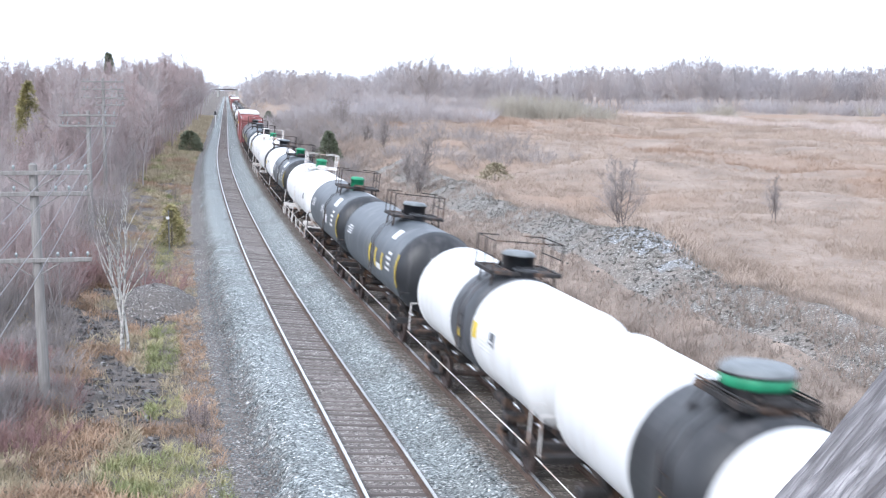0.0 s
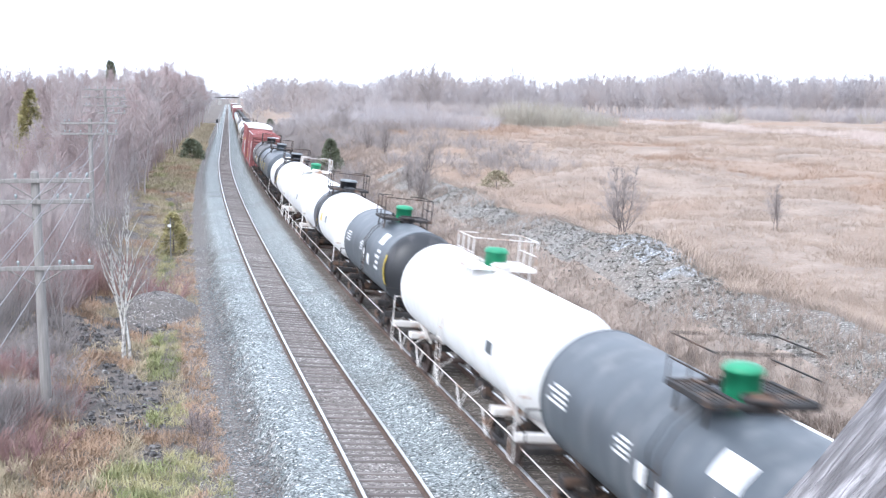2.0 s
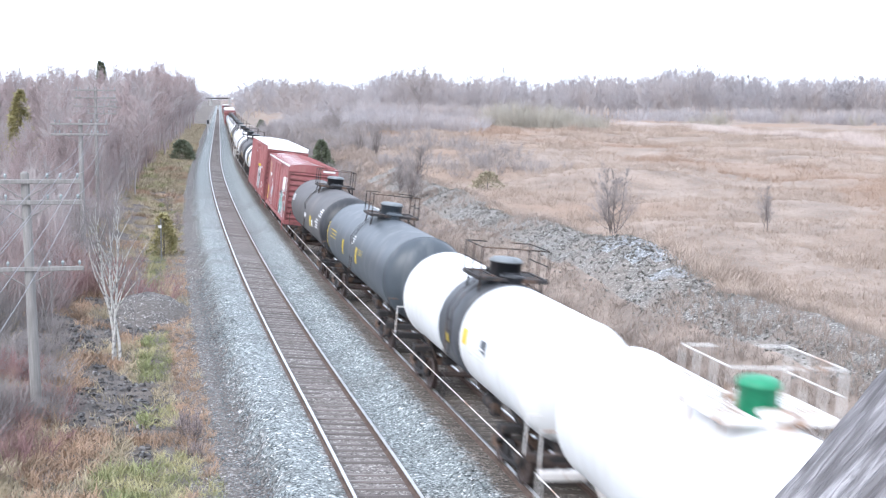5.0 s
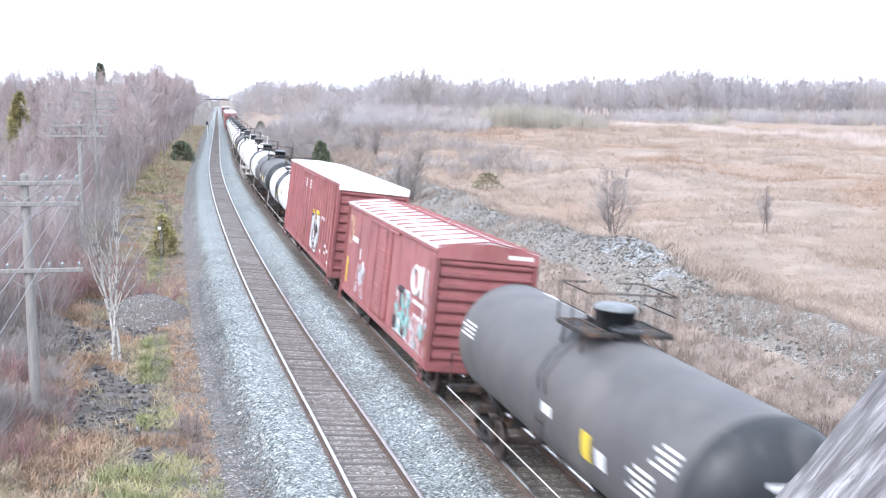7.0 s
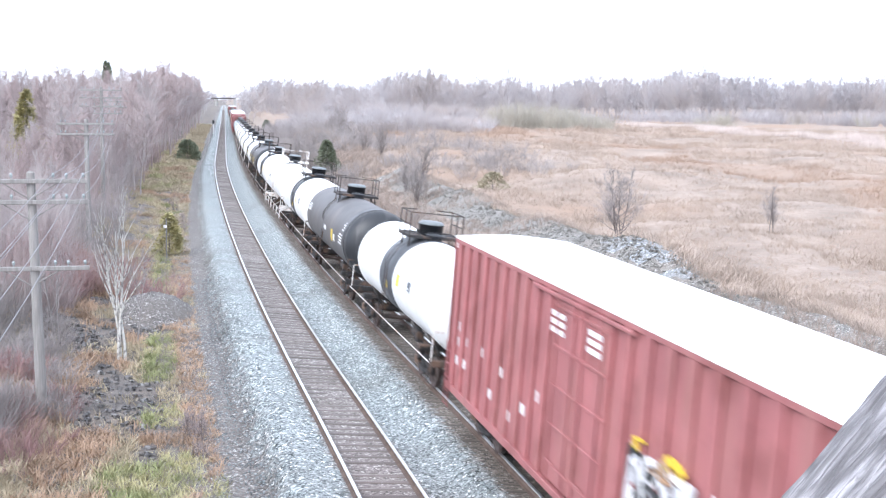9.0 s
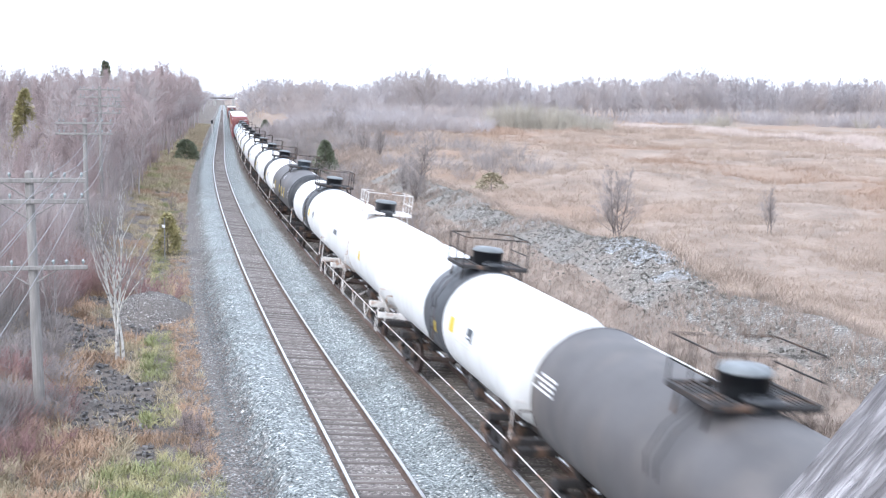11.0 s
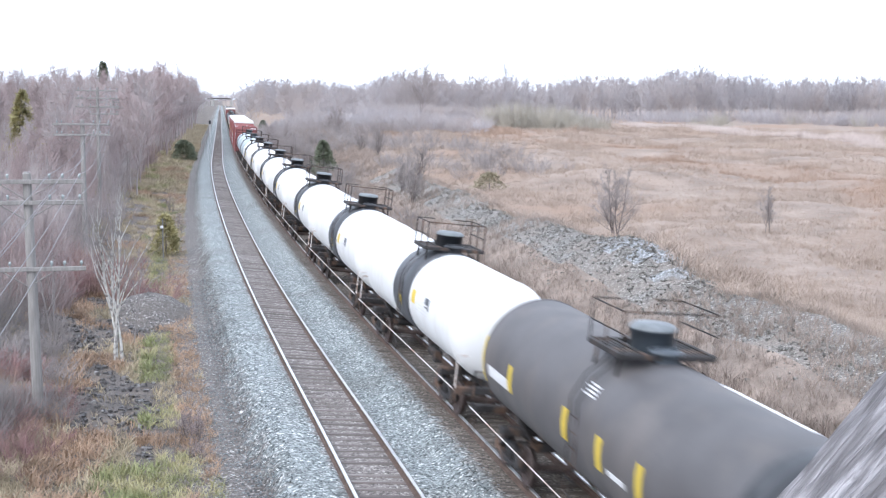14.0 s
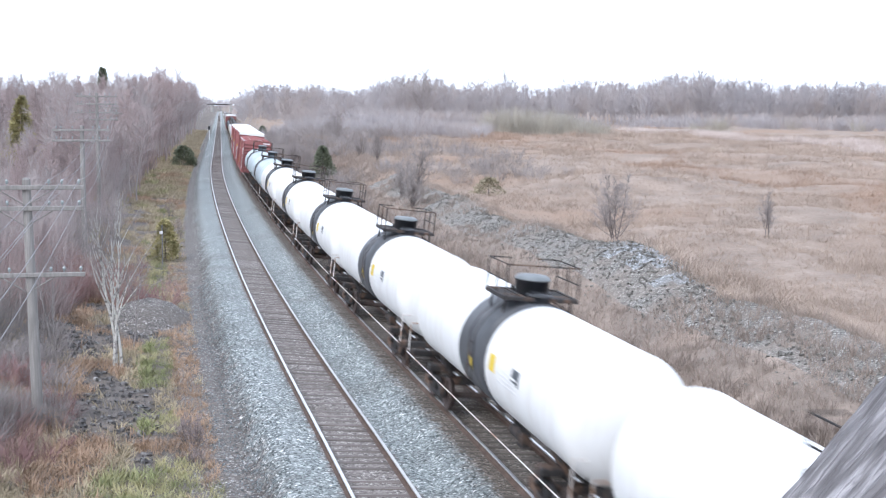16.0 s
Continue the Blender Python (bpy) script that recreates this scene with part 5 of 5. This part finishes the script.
    for i, (px, d, h) in enumerate([(330, 33, .9), (322, 33.6, .8), (318, 84, 1.7), (304, 100, 1.8), (345, 31, .7), (338, 32.4, .9)]):
        x, y = spot(px, d)
        single_tree("bare_shrub", 360 + i, x, y, h, "small rusty leafless bush on the verge", "shrub", BARK, REDTWIG, "small bushes on the verge", limbs=6, subs=4, twigs=4, r0=.012, spread=.8, thin=.005, stems=6, base=.1)


def build_grass():
    rnd = random.Random(77)
    short = [tuft(500 + i, .34, 9, .011, .45, .2).arrays() for i in range(8)]
    tall = [tuft(520 + i, .75, 9, .014, .25, .3).arrays() for i in range(8)]
    clump = [tuft(540 + i, 1.0, 17, .012, .34, .8).arrays() for i in range(8)]
    lists = {"straw": [], "rust": [], "green": []}
    for k in range(44000):
        y = 15 + 230 * rnd.random() ** 2.2
        q = -(3.4 + 9.5 * rnd.random() ** 1.05)
        x, y, z = at_q(y, q)
        if not seen_wedge(x, y, 1.05):
            continue
        n1, n2 = noise.noise((x * .28, y * .16, 31)), noise.noise((x * .5, y * .3, 41))
        if n2 < -.16 and q < -5:
            continue
        def within(cx, cy, rx, ry):
            return ((x - cx) / rx) ** 2 + ((y - cy) / ry) ** 2 < 1 + n2
        key = "rust" if n1 < -.05 or (q > -4.3 and n2 < 0) else "straw"
        if within(-7.0, 29.3, 1.15, 2.3) or (abs(q + 4.95 + .4 * n1) < .5 and 34 < y < 76 and n2 > -.25) or within(-5.0, 28.4, .5, 2.5):
            key = "green"
        elif y > 76 and n1 > -.25:
            key = "straw" if n2 < .25 else "green"
        elif within(-11.8, 40, 1.1, 3.0) or within(-9.4, 30.6, .8, 2.8):
            key = "rust"
        elif (within(-9.1, 34.4, 1.7, 1.5) or within(-13.7, 45, 1.5, 3) or within(-10.4, 37, .8, 2.5)) and rnd.random() < .9:
            continue
        s = rnd.uniform(.6, 1.3) * (.75 if q > -5 else 1.1) * (1 + smooth(60, 200, y))
        lists[key].append((x, y, z, rnd.uniform(0, 6.28), s, s * rnd.uniform(.6, 1.2)))
    for k in range(3800):
        x, y, z = at_q(rnd.uniform(120, 420), -rnd.uniform(3.6, 8.5))
        s = rnd.uniform(1.2, 2.4)
        lists["straw"].append((x, y, z, rnd.uniform(0, 6.28), s, s * rnd.uniform(.6, 1.1)))
    scatter("verge_straw", short, lists["straw"], VSTRAW, "straw-coloured dry grass on the verge", "grass")
    scatter("verge_rusty_grass", short, lists["rust"], VRUST, "rusty brown dead grass on the verge", "grass")
    scatter("verge_green_grass", short, lists["green"], GREENGRASS, "fading green grass on the verge", "grass")
    weeds, straw, rust, plume = [], [], [], []
    for k in range(30000):
        y = 18 + 240 * rnd.random() ** 1.9
        q = 7.2 + 12.5 * rnd.random()
        x, y, z = at_q(y, q)
        n1 = noise.noise((x * .2, y * .14, 51))
        if not seen_wedge(x, y, 1.05) or n1 < (-.02 if 14.6 < q < 18.6 and y < 125 else -.5):
            continue
        s = rnd.uniform(.4, .95) * (1.3 if q < 13 else .8) * (1 + smooth(60, 200, y))
        weeds.append((x, y, z, rnd.uniform(0, 6.28), s, s * rnd.uniform(.6, 1.1)))
    scatter("bank_weeds", tall, weeds, WEED, "brown dead weeds on the stony bank", "weeds")
    for k in range(34000):
        y = 30 + 330 * rnd.random() ** 1.6
        x = rnd.uniform(-.12, .40) * y + rnd.uniform(-3, 3)
        q = (x - track_x(y)) * .972
        if q < 17.5 or not seen_wedge(x, y, 1.05):
            continue
        n1 = noise.noise((x * .035, y * .02, 61)) + .35 * noise.noise((x * .15, y * .1, 63))
        n1 += .5 - .75 * smooth(11, 3, abs(q - 56 + 14 * noise.noise((x * .02, y * .02, 71))))
        s = rnd.uniform(.4, .85) * (1 + smooth(100, 300, y) * 1.0) * (1.0 + 1.0 * noise.noise((x * .13, y * .08, 66)))
        (rust if n1 < .0 else straw).append((x, y, ground_z(x, y), rnd.uniform(0, 6.28), s, s * rnd.uniform(.45, .85)))
    scatter("field_straw", clump, straw, STRAW, "tall straw-coloured grass over the field", "grass")
    scatter("field_rusty_grass", clump, rust, RUSTGRASS, "rusty brown grass in broad patches of the field", "grass")
    for k in range(2600):
        y = rnd.uniform(200, 430)
        x = 74 - (y - 206) * .04 + rnd.gauss(0, 2.2) + 3 * math.sin(y * .06)
        s = rnd.uniform(.9, 1.5)
        plume.append((x, y, ground_z(x, y), rnd.uniform(0, 6.28), s, s * rnd.uniform(.9, 1.4)))
    scatter("reed_belt", clump, plume, PLUME, "belt of pale reeds across the field", "reeds")
    # loose stones on the bank
    kinds = [stone(i) for i in range(10)]
    pl = []
    while len(pl) < 11000:
        y = 22 + 95 * rnd.random() ** 1.3
        q = rnd.gauss(16.6, 1.2)
        x, y, z = at_q(y, q)
        if not 13 < q < 18.8 or noise.noise((x * .2, y * .14, 51)) > .25:
            continue
        s = .04 + .12 * rnd.random() ** 4
        pl.append((x, y, z - s * .1, rnd.uniform(0, 6.28), s, s))
    scatter("bank_stones", kinds, pl, ROCKS, "loose grey quarry stones on the bank", "stones")
    pl = []
    for k in range(9000):
        y, q = rnd.uniform(22, 70), -rnd.uniform(4.8, 11)
        x, y, z = at_q(y, q)
        if noise.noise((x * .5, y * .3, 41)) < -.2 or ((x + 9.1) / 1.8) ** 2 + ((y - 34.6) / 1.8) ** 2 < 1 or ((x + 13.7) / 1.6) ** 2 + ((y - 45) / 3.2) ** 2 < 1 or ((x + 10.4) / .9) ** 2 + ((y - 37) / 2.6) ** 2 < 1:
            s = .04 + .2 * rnd.random() ** 4
            pl.append((x, y, z - s * .1, rnd.uniform(0, 6.28), s, s))
    scatter("verge_stones", kinds, pl, RUBBLE, "loose dark stones and rubble on the verge", "stones")
    pl = []
    for k in range(9000):
        s0 = 14 + 50 * rnd.random() ** 1.4
        q = rnd.choice((rnd.uniform(-3.3, -1.3), rnd.uniform(1.15, 2.65), rnd.uniform(-3.6, -2.3)))
        c = cant(s0)
        (x, y), a = centre(s0), heading(s0)
        zz = (-q * math.sin(c) if q < 1.9 else -(q - SPACING) * math.sin(c)) - .2
        if q < -1.75:
            zz = bed_z(s0, q)
        s = rnd.uniform(.025, .055)
        pl.append((x + q * math.cos(a), y - q * math.sin(a), zz, rnd.uniform(0, 6.28), s, s))
    scatter("loose_ballast", kinds, pl, PEBBLE, "loose ballast stones on the trackbed", "stones")


RUBBLE = mat("dark_rubble", (.2, .188, .184), .9, var=.5, scale=1.6, fine=25, bump=.5, second=(.34, .33, .32), sec_amount=.25, sec_scale=3)
ROCKS = mat("loose_rock", (.3, .285, .26), .9, var=.45, scale=1.3, fine=25, bump=.5)
PEBBLE = mat("loose_ballast_stone", (.33, .36, .37), .9, var=.5, scale=9, fine=40, bump=.4)
# ---- telegraph line, posts and bridge ----
POLES = [(-9, -8.3, 6.2), (34, -8.3, 6.5), (69, -8.9, 7.3), (93, -9.6, 9.28), (122, -10.3, 8.3), (160, -10.5, 8.2), (205, -10.5, 8.4)]
ARMS = (.22, .8, 2.65)


def build_poles():
    ends = []
    for k, (y, q, top) in enumerate(POLES):
        x = track_x(y) + q / .972
        gz = ground_z(x, y) - .3
        pole = tagged(new("telegraph_pole"), "weathered grey wooden telegraph pole with crossarms", "telegraph pole", "telegraph poles along the line")
        pole.location = (x, y, gz)
        lean = .02 if k == 1 else .0
        h = top - gz
        a = heading(max(0, y))
        m = Mesh().tube((lean * h, 0, 0), (0, 0, h), .16, 12, .115)
        m.tube((0, 0, h), (0, 0, h + .05), .115, 12, .05)
        part("shaft", m, POLEWOOD, pole)
        pts = []
        for d in (ARMS if k < 2 else (.22, .79, 1.42, 1.95) if k == 3 else ARMS[:2]):
            m = Mesh().box((0, 0, 0), (3.1, .1, .12), Matrix.Translation((0, -.15, h - d)) @ Matrix.Rotation(-a, 4, "Z"), .012)
            arm = part("crossarm", m, POLEWOOD, pole)
            m = Mesh()
            for sg in (-1, 1):
                e = Matrix.Rotation(-a, 4, "Z") @ Vector((sg * .75, -.16, 0))
                m.tube((e.x, e.y, h - d - .03), (0, -.1, h - d - .5), .02, 5)
            part("arm_brace", m, POLEWOOD, arm)
            for ox in (-1.35, -1.1, -.5, .6, .95, 1.4):
                e = Matrix.Rotation(-a, 4, "Z") @ Vector((ox, -.15, 0))
                m = Mesh().tube((e.x, e.y, h - d + .05), (e.x, e.y, h - d + .13), .014, 5)
                m.lathe([(.025, 0), (.042, .01), (.038, .045), (.047, .055), (.038, .09), (.016, .115), (.002, .12)], "z", (e.x, e.y, h - d + .11), 10)
                part("insulator", m, GLASSY, arm, "pale glass insulator")
                if d < .9:
                    pts.append(Vector((x + e.x, y + e.y, gz + h - d + .2)))
        ends.append(pts)
    for i in range(12):
        if i not in (3, 5, 4, 9, 11):
            continue
        m = Mesh()
        for a, b in zip(ends, ends[1:]):
            p, q = a[i], b[i]
            sag = .012 * (q - p).length * (1 + .25 * (i % 3))
            pr = p
            for k in range(1, 11):
                f = k / 10
                c = p.lerp(q, f) - Vector((0, 0, sag * 4 * f * (1 - f)))
                m.tube(pr, c, .007, 4, cap=False)
                pr = c
        thing("line_wire", m, WIRE, "sagging telegraph wire strung between poles", "wire", "telegraph wires")


def build_posts():
    x, y = spot(288, 70)
    post = tagged(new("marker_post"), "thin grey marker post with a small white plate", "post")
    post.location = (x, y, ground_z(x, y) - .1)
    part("shaft", Mesh().tube((0, 0, 0), (0, 0, 2.5), .035, 8), WIRE, post)
    part("plate", Mesh().box((-.05, -.05, 2.05), (.2, .03, .16), None, .01), PANEL, post, "small white plate")
    m = Mesh()
    vs, n = [], 22
    for i in range(7):
        for j in range(n):
            a = 2 * math.pi * j / n
            r = 2.3 * i / 6 * (1 + .25 * noise.noise((math.cos(a), math.sin(a), 3)))
            vs.append((math.cos(a) * r, math.sin(a) * r * 1.5, 1.15 * max(0, math.cos(i / 6 * 1.57)) ** 1.2 - .15 + .1 * noise.noise((i * .9, a * 2, 8))))
    m.add(vs, [(i * n + j, i * n + (j + 1) % n, (i + 1) * n + (j + 1) % n, (i + 1) * n + j) for i in range(6) for j in range(n)], True)
    x, y = spot(258, 52)
    thing("gravel_mound", m, CINDER, "low mound of dark gravel on the verge", "gravel mound", m=Matrix.Translation((x, y, ground_z(x, y))))
    for px, d, r in ((428, 35.4, .13), (434, 36.3, .1), (425, 34.6, .08), (441, 37.5, .07)):
        x, y = spot(px, d)
        m = Mesh().box((0, 0, r * .3), (r * 1.5, r, r * .8), None, r * .22)
        thing("pale_stone", m, PANEL, "small pale stone on the cinder path", "stone", "pale stones on the path", m=Matrix.Translation((x, y, ground_z(x, y) + .02)) @ pose(0, 0, 0, 8, 5, px * 37 % 180))
    x, y = spot(383, 300)
    post = tagged(new("signal_mast"), "distant white signal mast beside the track", "signal")
    post.location = (x - 1.2, y, ground_z(x, y) - .1)
    part("mast", Mesh().tube((0, 0, 0), (0, 0, 4.0), .09, 8), PANEL, post)
    part("signal_head", Mesh().box((0, -.1, 3.6), (.5, .3, .9), None, .06), BLACK, post)
    # the next overbridge far down the line
    x, y = centre(1350)
    br = tagged(new("far_bridge"), "dark overbridge spanning the tracks far away", "bridge", "", "structure")
    br.location = (x, y, -.8)
    part("deck", Mesh().box((0, 0, 8.3), (26, 6, 1.3), None, .05), IRON, br)
    for k in (-8, 12):
        part("pier", Mesh().box((k, 0, 4), (2.5, 5, 8), None, .05), CONCRETE, br)


def build_bridge():
    br = tagged(new("road_bridge"), "road overbridge deck on concrete piers", "bridge", "", "structure")
    part("deck", Mesh().box((4, -2.4, 6.75), (44, 6.8, .5), None, .03), CONCRETE, br)
    for x in (-12, 21):
        part("pier", Mesh().box((x, -2.4, 2.4), (1.6, 6, 8.3), None, .05), CONCRETE, br)
    # grey timber brace of the parapet, close to the eye
    p = radians(6.872)
    up, fw = Vector((0, math.sin(p), math.cos(p))), Vector((0, math.cos(p), -math.sin(p)))
    rt = Vector((1, 0, 0))
    edge = Vector(EYE) + fw * .9 + rt * .2885 - up * .1395
    ln = (rt * .643 + up * .766).normalized()
    side = (rt * .766 - up * .643).normalized()
    mid = edge + side * .1145
    m4 = Matrix((side, ln, side.cross(ln))).transposed().to_4x4()
    rnd = random.Random(9)
    low = (mid.z - 7.02) / ln.z
    prof = []
    for i in range(56):
        a = 2 * math.pi * i / 56
        c, s = math.cos(a), math.sin(a)
        k = .1 / max(abs(c) ** 5 + abs(s) ** 5, 1e-6) ** .2
        prof.append((c * k, s * k))
    ts = np.linspace(-low, .75, 180)
    vs = []
    for t in ts:
        for i, (a, b) in enumerate(prof):
            w = 1 + .02 * noise.noise((i * .9, t * 3.0, 3)) + .022 * noise.noise((i * 2.3, t * 12.0, 5)) + .012 * noise.noise((i * 4.1, t * 40.0, 7))
            vs.append((a * w, float(t), b * w))
    n = len(prof)
    m = Mesh().add(vs, [(i * n + j, i * n + (j + 1) % n, (i + 1) * n + (j + 1) % n, (i + 1) * n + j) for i in range(len(ts) - 1) for j in range(n)], True)
    m.add(vs[-n:], [tuple(range(n))])
    b = thing("timber_brace", m, GREYWOOD, "weathered grey timber brace of the bridge parapet", "timber", m=Matrix.Translation(mid) @ m4)
build_ground()
build_trackbed()
build_rails()
build_bridge()
build_poles()
build_posts()
build_train()
build_woods()
build_single_trees()
build_grass()
build_ties()
motions()
